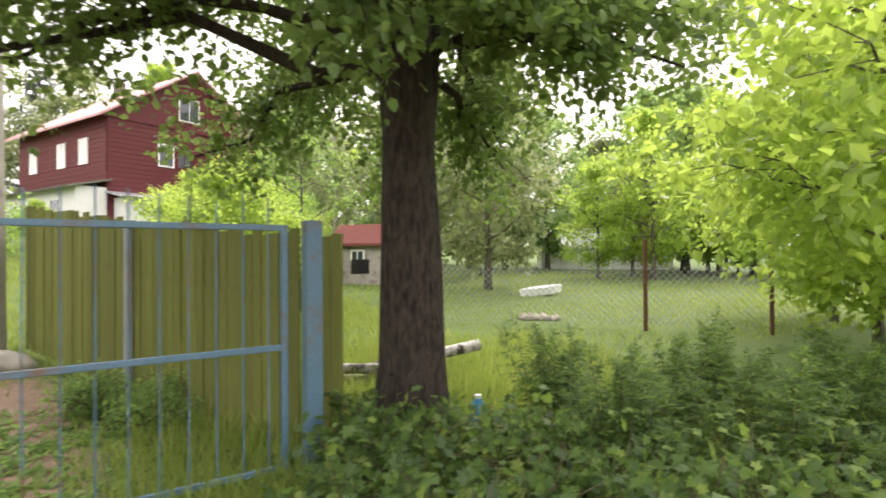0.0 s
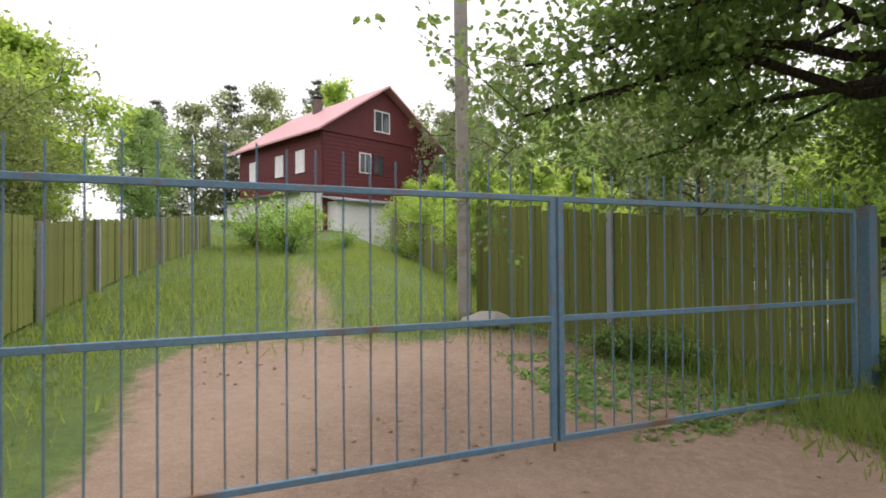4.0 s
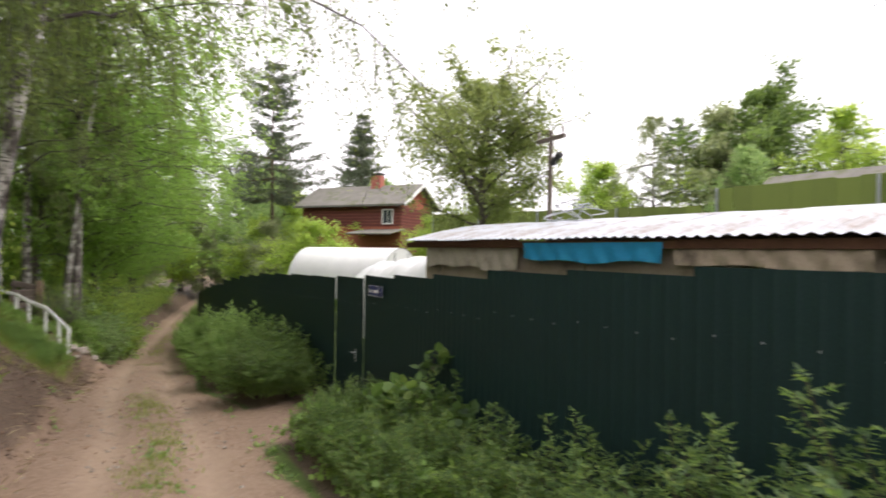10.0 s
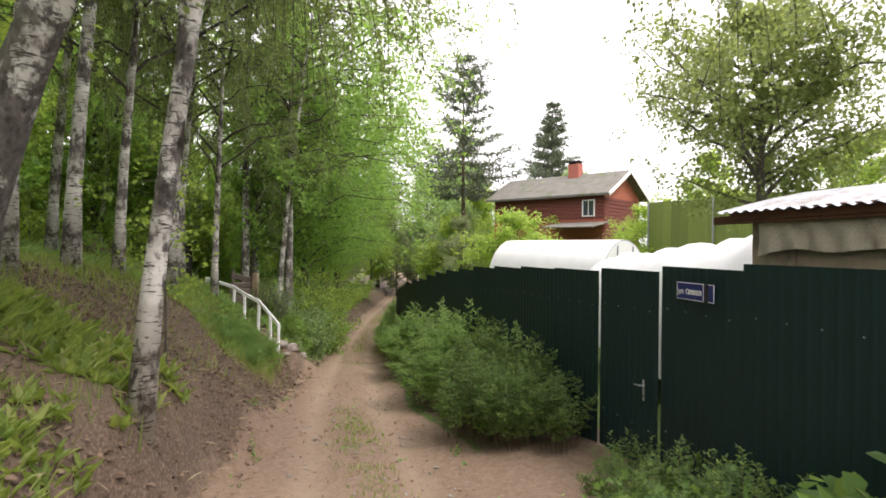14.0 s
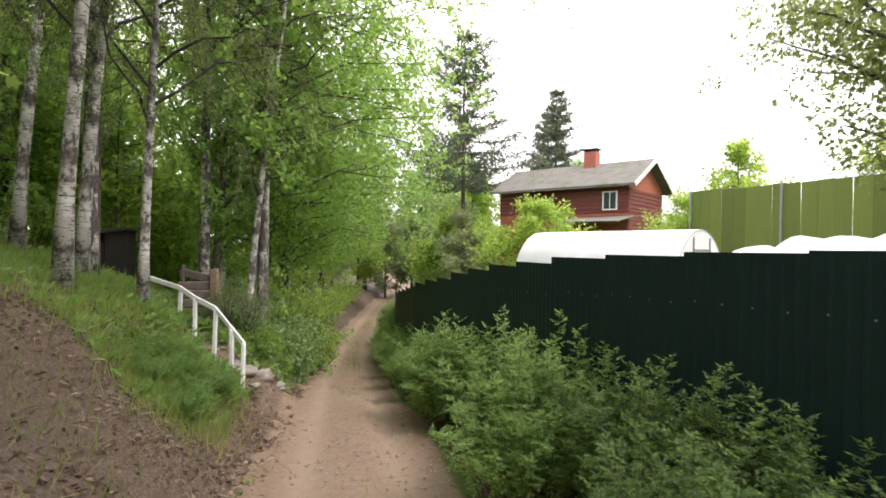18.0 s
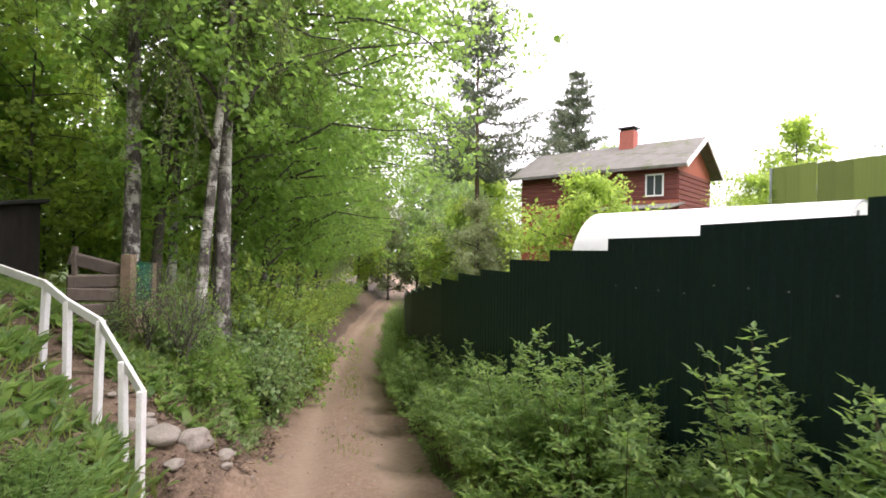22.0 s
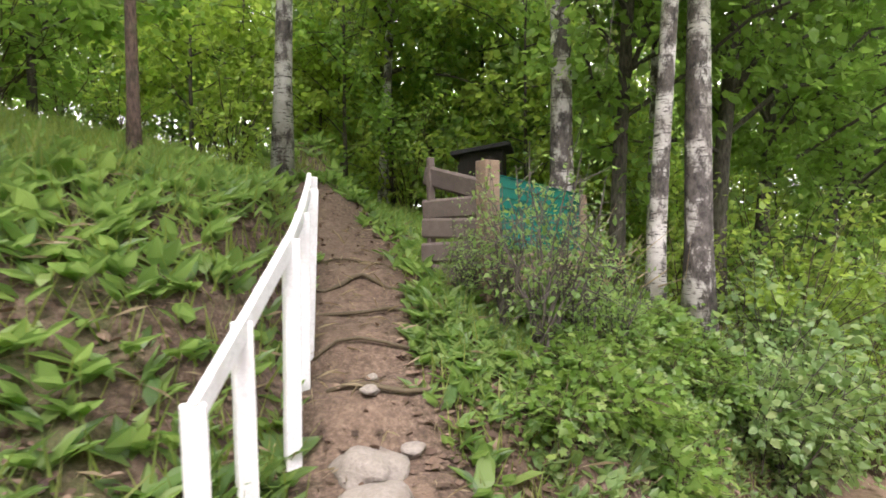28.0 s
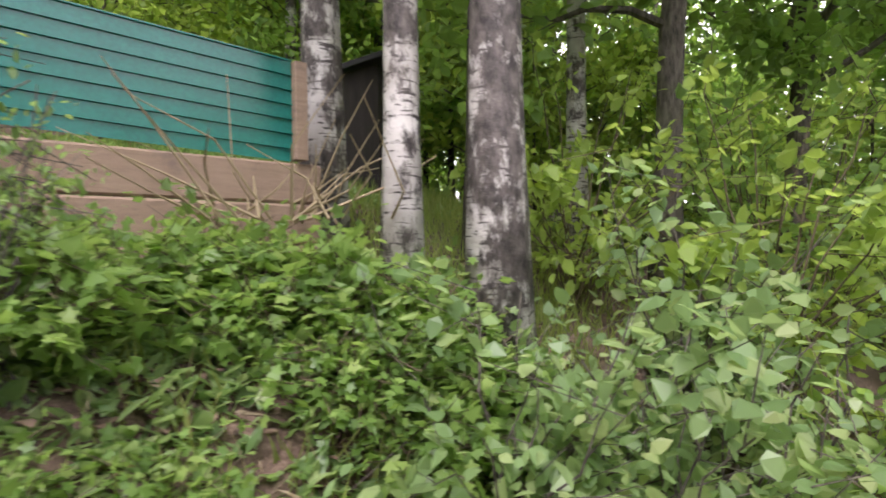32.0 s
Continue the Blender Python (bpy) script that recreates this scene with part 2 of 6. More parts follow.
M_GALV = varied("galvanised_sheet", (0.42, 0.45, 0.49), (0.60, 0.63, 0.67), 2.0, 0.42, 0.75, 0.1, None, (0.30, 0.24, 0.20))
M_PLY = varied("weathered_plywood", (0.29, 0.22, 0.155), (0.46, 0.365, 0.275), 1.6, 0.85, 0.0, 0.25, (2, 2, 1), (0.15, 0.115, 0.09))
M_WOOD = varied("weathered_wood", (0.24, 0.165, 0.11), (0.40, 0.29, 0.20), 3.0, 0.85, 0.0, 0.4, (2, 2, 14), (0.16, 0.12, 0.09))
M_GREYWOOD = varied("grey_old_wood", (0.085, 0.068, 0.056), (0.18, 0.145, 0.12), 3.0, 0.9, 0.0, 0.5, (3, 3, 3))
M_WHITE = varied("white_paint", (0.78, 0.78, 0.77), (0.86, 0.86, 0.85), 5.0, 0.6, 0.0, 0.1, None, (0.70, 0.68, 0.65))
M_FILM = varied("white_film", (0.72, 0.73, 0.74), (0.84, 0.85, 0.86), 2.0, 0.35, 0.0, 0.15)
M_OLDFILM = varied("yellowed_film", (0.38, 0.32, 0.25), (0.52, 0.46, 0.38), 2.5, 0.35, 0.0, 0.3, None, (0.26, 0.20, 0.15))
M_TARP = varied("blue_tarp", (0.012, 0.22, 0.42), (0.02, 0.30, 0.52), 6.0, 0.45, 0.0, 0.3)
M_MAROON = varied("maroon_siding", (0.098, 0.016, 0.018), (0.135, 0.024, 0.026), 3.0, 0.7, 0.0, 0.2)
M_PINKROOF = varied("pink_red_roof", (0.50, 0.25, 0.25), (0.60, 0.33, 0.325), 1.5, 0.5, 0.2, 0.1)
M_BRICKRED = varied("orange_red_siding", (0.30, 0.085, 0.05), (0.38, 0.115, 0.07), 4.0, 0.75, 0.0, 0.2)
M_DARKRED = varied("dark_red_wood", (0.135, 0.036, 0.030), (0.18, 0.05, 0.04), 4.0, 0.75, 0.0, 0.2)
M_SLATE = varied("mossy_grey_roof", (0.11, 0.105, 0.09), (0.185, 0.175, 0.155), 2.0, 0.9, 0.0, 0.4, None, (0.085, 0.10, 0.035))
M_CRUMB = varied("sandy_crumb", (0.20, 0.125, 0.08), (0.34, 0.235, 0.16), 9.0, 0.95)
M_CLOD = varied("soil_clod", (0.085, 0.055, 0.038), (0.17, 0.115, 0.08), 9.0, 0.95)
M_ROCK = varied("granite_stone", (0.205, 0.18, 0.15), (0.34, 0.30, 0.26), 5.0, 0.9, 0.0, 0.6, None, (0.20, 0.16, 0.13), 50, 0.02)
M_TEAL = varied("teal_green_sheet", (0.005, 0.13, 0.105), (0.008, 0.17, 0.135), 1.5, 0.2, 0.0, 0.08)
M_SIGN = varied("blue_enamel", (0.014, 0.024, 0.13), (0.02, 0.032, 0.17), 5.0, 0.4, 0.0, 0.02)
M_DARKWOOD = varied("blackened_wood", (0.012, 0.010, 0.009), (0.035, 0.028, 0.024), 3.0, 0.9, 0.0, 0.4, (6, 6, 1))
M_BLACK = varied("black_rubber", (0.012, 0.012, 0.012), (0.022, 0.022, 0.022), 5.0, 0.7)
M_RUST = varied("rusty_steel", (0.085, 0.035, 0.02), (0.15, 0.065, 0.035), 8.0, 0.8, 0.2, 0.3)
M_GREYSTEEL = varied("grey_steel_post", (0.27, 0.29, 0.31), (0.36, 0.38, 0.40), 4.0, 0.5, 0.3, 0.1)
M_BRICK = varied("chimney_brick", (0.33, 0.10, 0.075), (0.45, 0.15, 0.11), 6.0, 0.9)


def piecewise(m, spread=0.3):
    """Lets each piece differ a little in tone."""
    nd, ln = m.node_tree.nodes, m.node_tree.links
    b = nd["Principled BSDF"]
    src = b.inputs["Base Color"].links[0].from_socket
    info = nd.new("ShaderNodeObjectInfo")
    tone = ramp(nd, ln, info.outputs["Random"], [(0.0, (1 - spread,) * 3), (1.0, (1.0, 1.0, 1.0))])
    ln.new(mixed(nd, ln, 1.0, src, tone, "MULTIPLY"), b.inputs["Base Color"])


for m_ in (M_BOARD, M_GREENF, M_WOOD, M_GREYWOOD):
    piecewise(m_)


def glass(name):
    m, nd, ln, b = nodes_of(name, 0.05)
    b.inputs["Base Color"].default_value = (0.05, 0.06, 0.07, 1)
    b.inputs["Specular IOR Level"].default_value = 0.8
    return m


M_GLASS = glass("window_glass")

# ---- plan: s runs along the road, d to its fence side ----
UX, UY = -0.866, -0.5


def at(s, d):
    return s * UX - 0.5 * d, s * UY + 0.866 * d


def plan(x, y):
    return x * UX + y * UY, -0.5 * x + 0.866 * y


def step(a, b, x):
    k = np.clip((x - a) / (b - a), 0, 1)
    return k * k * (3 - 2 * k)


ROAD = ((-60, -30, -6, 0, 8, 17.6, 24, 30, 36, 42, 57, 75, 200), (3.0, 1.4, 0.15, -0.12, -0.65, -1.43, -2.02, -2.85, -3.45, -3.8, -4.1, -4.2, -4.7))
BANK = ((0, 0.12, 0.3, 0.5, 1.0, 1.7, 2.9, 6, 12, 25, 60, 200), (0, 0.24, 0.85, 1.15, 1.35, 1.75, 2.25, 2.95, 4.0, 6, 10, 14))
BANK_STEPS = ((0, 0.3, 0.65, 1.4, 1.75, 2.5, 3.05, 6, 12, 25, 60, 200), (0, 0.2, 0.5, 1.15, 1.65, 2.15, 2.35, 3.0, 4.1, 6.2, 10.5, 14.5))
BANK_CUT = ((0, 0.35, 0.6, 0.9, 1.2, 1.7, 2.5, 3.05, 6, 12, 25, 60, 200), (0, 0.1, 0.75, 1.2, 1.36, 1.5, 1.95, 2.2, 2.9, 4.1, 6.2, 10.5, 14.5))
STAIR = ((24.85, -2.3, -2.08), (25.45, -2.4, -1.98), (25.5, -2.75, -1.68), (25.62, -3.15, -1.42), (26.0, -3.8, -1.14), (26.4, -4.4, -0.9), (27.0, -5.3, -0.55), (27.6, -7.0, 0.25), (28.5, -9.0, 1.3))


def bend(s):
    """How far the road's middle strays from the straight line."""
    return 0.012 * np.clip(s - 30, 0, 60) ** 1.6


def middle(s):
    """The grassy strip between the ruts."""
    return -0.7 - 0.3 * step(16, 21, s)


def verge(s):
    """Where the lane ends on the fence side."""
    return 0.5 - 0.45 * step(17, 21, s)


def height(s, d, rough=True):
    s, d = np.asarray(s, float), np.asarray(d, float)
    d = d - bend(s)
    mid = middle(s)
    z = np.interp(s, *ROAD)
    e = -2.1 - 0.12 * np.sin(s * 0.9) - 0.07 * np.sin(s * 2.3) - d
    low, cut = step(16.5, 20.5, s), step(26.0, 27.0, s)
    left = (np.interp(e, *BANK) * (1 - low) + np.interp(e, *BANK_STEPS) * low) * (1 - cut) + np.interp(e, *BANK_CUT) * cut
    left = left * (1 - 0.45 * step(31, 38, s)) * step(-30, 6, s)
    for (sa, da, za), (sb, db, zb) in zip(STAIR, STAIR[1:]):
        k = np.clip(((s - sa) * (sb - sa) + (d - da) * (db - da)) / ((sb - sa) ** 2 + (db - da) ** 2), 0, 1)
        gap = np.hypot(s - sa - k * (sb - sa), d - da - k * (db - da))
        left = np.where(d < -2.0, left + (za + k * (zb - za) - z - left) * (1 - step(0.28, 0.75, gap)), left)
    gate = 1 - step(5.2, 7.5, s)
    garden = 1 - step(-3.5, 1.0, s)
    e = np.clip(d - 0.05, 0, None)
    far = np.clip(d - 2.7, 0, None)
    yard = z + 0.1 * step(0, 1.2, e) + np.interp(far, (0, 8, 30, 100), (0, 2.1, 4.0, 6.0))
    drive = z + (-0.03 - z) * step(0, 2.8, e) + far * (0.105 * (1 - garden) + 0.02 * garden)
    right = yard + (drive - yard) * gate
    out = np.where(d > 0.05, right, z + left)
    if rough:
        on = step(-2.2, -1.9, d) * (1 - step(-0.1, 0.2, d))
        rut = -0.06 * np.exp(-(((d - mid + 0.58) / 0.19) ** 2)) - 0.06 * np.exp(-(((d - mid - 0.52) / 0.19) ** 2)) + 0.03 * np.exp(-(((d - mid) / 0.25) ** 2))
        out = out + rut * on
    return out


def away_from_steps(s, d):
    gap = np.full(np.shape(s), 9.0)
    for (sa, da, _), (sb, db, _) in zip(STAIR[:-2], STAIR[1:]):
        k = np.clip(((s - sa) * (sb - sa) + (d - da) * (db - da)) / ((sb - sa) ** 2 + (db - da) ** 2), 0, 1)
        gap = np.minimum(gap, np.hypot(s - sa - k * (sb - sa), d - da - k * (db - da)))
    return step(0.3, 0.5, gap)


def gz(x, y):
    return float(height(*plan(x, y), False))


def soft_noise(x, y, seed=0):
    r = np.random.RandomState(seed)
    v = 0
    for k in range(9):
        f, a, p = 0.35 * 1.65 ** k, r.rand() * 6.28, r.rand() * 6.28
        v = v + np.sin((x * np.cos(a) + y * np.sin(a)) * f * 2 + p) / 1.35 ** k
    return v / 3.0


# ---- mesh helpers ----
def quick_mesh(name, verts, sizes, loops):
    me = bpy.data.meshes.new(name)
    verts, sizes, loops = np.asarray(verts, np.float32), np.asarray(sizes, np.int32), np.asarray(loops, np.int32)
    me.vertices.add(len(verts))
    me.vertices.foreach_set("co", verts.ravel())
    me.loops.add(len(loops))
    me.loops.foreach_set("vertex_index", loops)
    me.polygons.add(len(sizes))
    me.polygons.foreach_set("loop_start", np.r_[0, np.cumsum(sizes)[:-1]].astype(np.int32))
    me.polygons.foreach_set("loop_total", sizes)
    me.polygons.foreach_set("use_smooth", np.zeros(len(sizes), bool))
    me.update(calc_edges=True)
    return me


class Geo:
    """Collects verts and faces of one mesh."""

    def __init__(self):
        self.v, self.sizes, self.loops, self.n, self.smooth = [], [], [], 0, False

    def add(self, verts, faces):
        self.v.append(np.asarray(verts, float).reshape(-1, 3))
        for f in faces:
            self.sizes.append(len(f))
            self.loops.extend(self.n + i for i in f)
        self.n += len(self.v[-1])
        return self

    def box(self, c, size, m=None, bevel=0.0):
        """A box, its edges chamfered by bevel."""
        h = np.array(size) / 2
        b = min(bevel, 0.45 * min(size))
        if b <= 0:
            v = np.array([(x, y, z) for x in (-1, 1) for y in (-1, 1) for z in (-1, 1)]) * h
            f = [(0, 1, 3, 2), (4, 6, 7, 5), (0, 4, 5, 1), (2, 3, 7, 6), (0, 2, 6, 4), (1, 5, 7, 3)]
        else:
            v, idx = [], {}
            for sx in (-1, 1):
                for sy in (-1, 1):
                    for sz in (-1, 1):
                        for ax in range(3):
                            p = np.array((sx, sy, sz)) * (h - b)
                            p[ax] += (sx, sy, sz)[ax] * b
                            idx[sx, sy, sz, ax] = len(v)
                            v.append(p)
            f = []
            q = ((-1, -1), (1, -1), (1, 1), (-1, 1))
            for ax in range(3):
                o = [i for i in range(3) if i != ax]
                for sg in (-1, 1):
                    ring = []
                    for a_, b_ in q:
                        k = [0, 0, 0]
                        k[ax], k[o[0]], k[o[1]] = sg, a_, b_
                        ring.append(idx[(*k, ax)])
                    f.append(ring if (sg > 0) == (ax != 1) else ring[::-1])
                for a_, b_ in q:
                    k0, k1 = [0, 0, 0], [0, 0, 0]
                    k0[o[0]], k0[o[1]], k0[ax] = a_, b_, -1
                    k1[o[0]], k1[o[1]], k1[ax] = a_, b_, 1
                    ring = [idx[(*k0, o[0])], idx[(*k1, o[0])], idx[(*k1, o[1])], idx[(*k0, o[1])]]
                    f.append(ring if (a_ * b_ > 0) == (ax != 1) else ring[::-1])
            for sx in (-1, 1):
                for sy in (-1, 1):
                    for sz in (-1, 1):
                        t = [idx[sx, sy, sz, a] for a in range(3)]
                        f.append(t if sx * sy * sz > 0 else t[::-1])
        v = np.asarray(v, float)
        if m is not None:
            v = v @ np.array(m.to_3x3()).T
        return self.add(v + np.array(c), f)

    def tube(self, pts, radii, n=8, cap=True, wob=0.0, rng=None):
        pts = np.asarray(pts, float)
        radii = np.broadcast_to(radii, (len(pts),))
        tan = np.gradient(pts, axis=0)
        tan /= np.linalg.norm(tan, axis=1)[:, None] + 1e-9
        ref = np.array((0, 0, 1.0)) if abs(tan[0][2]) < 0.9 else np.array((1.0, 0, 0))
        a = np.cross(tan, ref)
        a /= np.linalg.norm(a, axis=1)[:, None] + 1e-9
        b = np.cross(tan, a)
        th = np.arange(n) / n * 2 * np.pi
        r = radii[:, None] * (1 + (wob * rng.randn(len(pts), n) if wob else 0))
        v = pts[:, None] + (a[:, None] * np.cos(th)[None, :, None] + b[:, None] * np.sin(th)[None, :, None]) * r[..., None]
        f = [(k * n + i, k * n + (i + 1) % n, (k + 1) * n + (i + 1) % n, (k + 1) * n + i) for k in range(len(pts) - 1) for i in range(n)]
        if cap:
            f += [tuple(range(n))[::-1], tuple((len(pts) - 1) * n + i for i in range(n))]
        return self.add(v.reshape(-1, 3), f)

    def mesh(self, name):
        me = quick_mesh(name, np.concatenate(self.v), self.sizes, self.loops)
        if self.smooth:
            me.polygons.foreach_set("use_smooth", np.ones(len(self.sizes), bool))
        return me


def part(name, geo, material, parent=None, label="", smooth=False):
    """One mesh object, under a thing or a part."""
    if isinstance(geo, Geo):
        geo.smooth = smooth
        me = geo.mesh(name)
        me.materials.append(material)
    else:
        me = geo
        if not me.materials:
            me.materials.append(material)
    ob = new(name, me)
    if parent is not None:
        ob.parent = parent
    return tagged(ob, label)


def thing(name, label, category, m=None, group="", kind=""):
    ob = new(name)
    ob.empty_display_size = 0.2
    if m is not None:
        ob.matrix_basis = m
    return tagged(ob, label, category, group, kind)


def box_part(name, c, size, material, parent, label="", bevel=0.004, m=None):
    return part(name, Geo().box(c, size, m, bevel), material, parent, label)


DIAMOND = np.array([(0, 0, 0), (0.42, 0.5, 0.06), (1, 0, -0.05), (0.42, -0.5, 0.06)])
OVAL = np.array([(0, 0, 0), (0.28, 0.42, 0.05), (0.66, 0.38, 0.05), (1, 0, -0.08), (0.66, -0.38, 0.05), (0.28, -0.42, 0.05)])
LOBED = np.array([(0, 0, 0), (0.05, 0.42, 0.03), (0.32, 0.28, 0.02), (0.58, 0.55, 0.0), (0.68, 0.2, 0.03), (1, 0, -0.1), (0.68, -0.2, 0.03), (0.58, -0.55, 0.0), (0.32, -0.28, 0.02), (0.05, -0.42, 0.03)])
BLADE = np.array([(0, 0.5, 0), (0.55, 0.32, 0.0), (1, 0, -0.0), (0.55, -0.32, 0.0), (0, -0.5, 0)])


def leaf_arrays(pos, along, up, length, width, shape=DIAMOND):
    """Many leaves: foot, way, face, size."""
    along = along / (np.linalg.norm(along, axis=1)[:, None] + 1e-9)
    side = np.cross(up, along)
    side /= np.linalg.norm(side, axis=1)[:, None] + 1e-9
    nor = np.cross(along, side)
    L, Wd = np.broadcast_to(length, (len(pos),)), np.broadcast_to(width, (len(pos),))
    k = len(shape)
    v = (pos[:, None] + along[:, None] * (shape[None, :, :1] * L[:, None, None]) + side[:, None] * (shape[None, :, 1:2] * Wd[:, None, None])
         + nor[:, None] * (shape[None, :, 2:3] * L[:, None, None]))
    return v.reshape(-1, 3), k


def leaf_mesh(name, groups, material):
    vs, sizes, loops, n = [], [], [], 0
    for v, k in groups:
        c = len(v) // k
        vs.append(v)
        sizes.append(np.full(c, k))
        loops.append(np.arange(n, n + len(v)))
        n += len(v)
    me = quick_mesh(name, np.concatenate(vs), np.concatenate(sizes), np.concatenate(loops))
    me.materials.append(material)
    return me


def ball(rng, n):
    v = rng.randn(n, 3)
    return v / (np.linalg.norm(v, axis=1)[:, None] + 1e-9)
# ---- ground: one sheet to the horizon ----
def lines(knots):
    out = []
    for (a, h), (b, _) in zip(knots, knots[1:]):
        out.extend(np.arange(a, b - 1e-6, h))
    return np.array(out + [knots[-1][0]])


def build_ground():
    S = lines(((-400, 40), (-120, 15), (-30, 2.0), (-8, 0.3), (-3, 0.14), (36, 0.3), (62, 2.0), (120, 15), (300, 60), (600, 60)))
    D = lines(((-400, 40), (-120, 12), (-30, 1.2), (-9, 0.3), (-5.4, 0.12), (3.2, 0.25), (9, 1.0), (40, 6), (120, 40), (500, 40)))
    s, d = np.meshgrid(S, D, indexing="ij")
    x, y = at(s, d)
    near = step(-40, -10, s) * (1 - step(45, 80, s))
    z = height(s, d) + near * (0.035 * soft_noise(x, y, 1) + 0.018 * soft_noise(x * 4, y * 4, 2) + 0.008 * soft_noise(x * 11, y * 11, 3))
    dd = d - bend(s)
    rough_bank = step(-2.9, -2.5, dd) * (1 - step(-2.15, -1.95, dd)) * near
    z += rough_bank * 0.07 * soft_noise(x * 5, y * 5, 4)
    w = len(D)
    q = np.arange(len(S) - 1)[:, None] * w + np.arange(w - 1)[None]
    loops = np.stack([q, q + w, q + w + 1, q + 1], -1).reshape(-1, 4)
    me = quick_mesh("ground", np.stack([x, y, z], -1).reshape(-1, 3), np.full(len(loops), 4), loops.ravel())
    me.polygons.foreach_set("use_smooth", np.ones(len(loops), bool))
    n = soft_noise(x * 1.5, y * 1.5, 7)
    road = step(-2.45, -2.05, dd + 0.12 * n) * (1 - step(-0.15, 0.2, dd + 0.12 * n - verge(s)))
    road = np.maximum(road, step(14.6, 15.6, s) * (1 - step(17.2, 18.0, s)) * step(0, 0.2, dd) * (1 - step(2.0, 2.3, dd)) * 0.8)
    strip = np.exp(-(((dd - middle(s)) / 0.26) ** 2)) * np.clip(step(7, 9, s) * (1 - step(17, 22, s)) + step(30, 36, s), 0, 1)
    road = road * (1 - 0.42 * strip)
    apron = (1 - step(3.6, 4.6, s + 0.25 * n)) * step(-2.2, -0.2, s + 0.3 * n - 0.12 * np.clip(dd - 3, 0, 5)) * step(-0.3, 0.2, dd) * (1 - step(5.5, 7.5, dd + 0.6 * n))
    apron = np.maximum(apron, 0.9 * np.exp(-(((s - 2.2 - 0.04 * dd) / 0.6) ** 2)) * step(5, 7, dd) * (1 - step(12, 19, dd)) * (0.58 + 0.15 * n))
    cut = step(-2.75, -2.6, dd) * (1 - step(-2.2, -2.0, dd)) * (0.24 + 0.2 * n)
    stair = np.zeros_like(s)
    for (sa, da, _), (sb, db, _) in zip(STAIR[:-2], STAIR[1:]):
        k = np.clip(((s - sa) * (sb - sa) + (d - da) * (db - da)) / ((sb - sa) ** 2 + (db - da) ** 2), 0, 1)
        stair = np.maximum(stair, 1 - step(0.2, 0.5, np.hypot(s - sa - k * (sb - sa), d - da - k * (db - da))))
    dirt = np.clip(np.maximum.reduce([road, apron, cut * near, stair * 0.42]), 0, 1)
    litter = step(2.3, 2.9, -dd) * np.clip(0.72 + 0.35 * n, 0, 1) * (1 - 0.6 * step(7.5, 12, -dd)) * step(-10, 5, s)
    litter = np.maximum(litter, np.maximum(stair * 0.9, 0.8 * step(-3.0, -2.5, dd) * (1 - step(-2.2, -2.0, dd))))
    litter = np.maximum(litter, 0.9 * step(0.0, 0.3, dd - verge(s)) * (1 - step(2.2, 2.6, dd)) * step(5.5, 6.5, s))
    track = np.clip(np.exp(-(((dd - middle(s) + 0.58) / 0.22) ** 2)) + np.exp(-(((dd - middle(s) - 0.52) / 0.22) ** 2)) + 0.35 * n * step(-2.0, -1.6, dd), 0, 1)
    track = np.clip(np.maximum(track * (1 - apron), apron * (0.4 + 0.6 * n)), 0, 1)
    col = np.stack([dirt, np.clip(litter, 0, 1), track, np.ones_like(s)], -1).reshape(-1, 4)
    me.attributes.new("cover", "FLOAT_COLOR", "POINT").data.foreach_set("color", col.astype(np.float32).ravel())
    me.materials.append(M_GROUND)
    return tagged(new("ground", me), "sandy dirt lane with grassy verges and a leaf-littered bank", "ground", kind="structure")


build_ground()


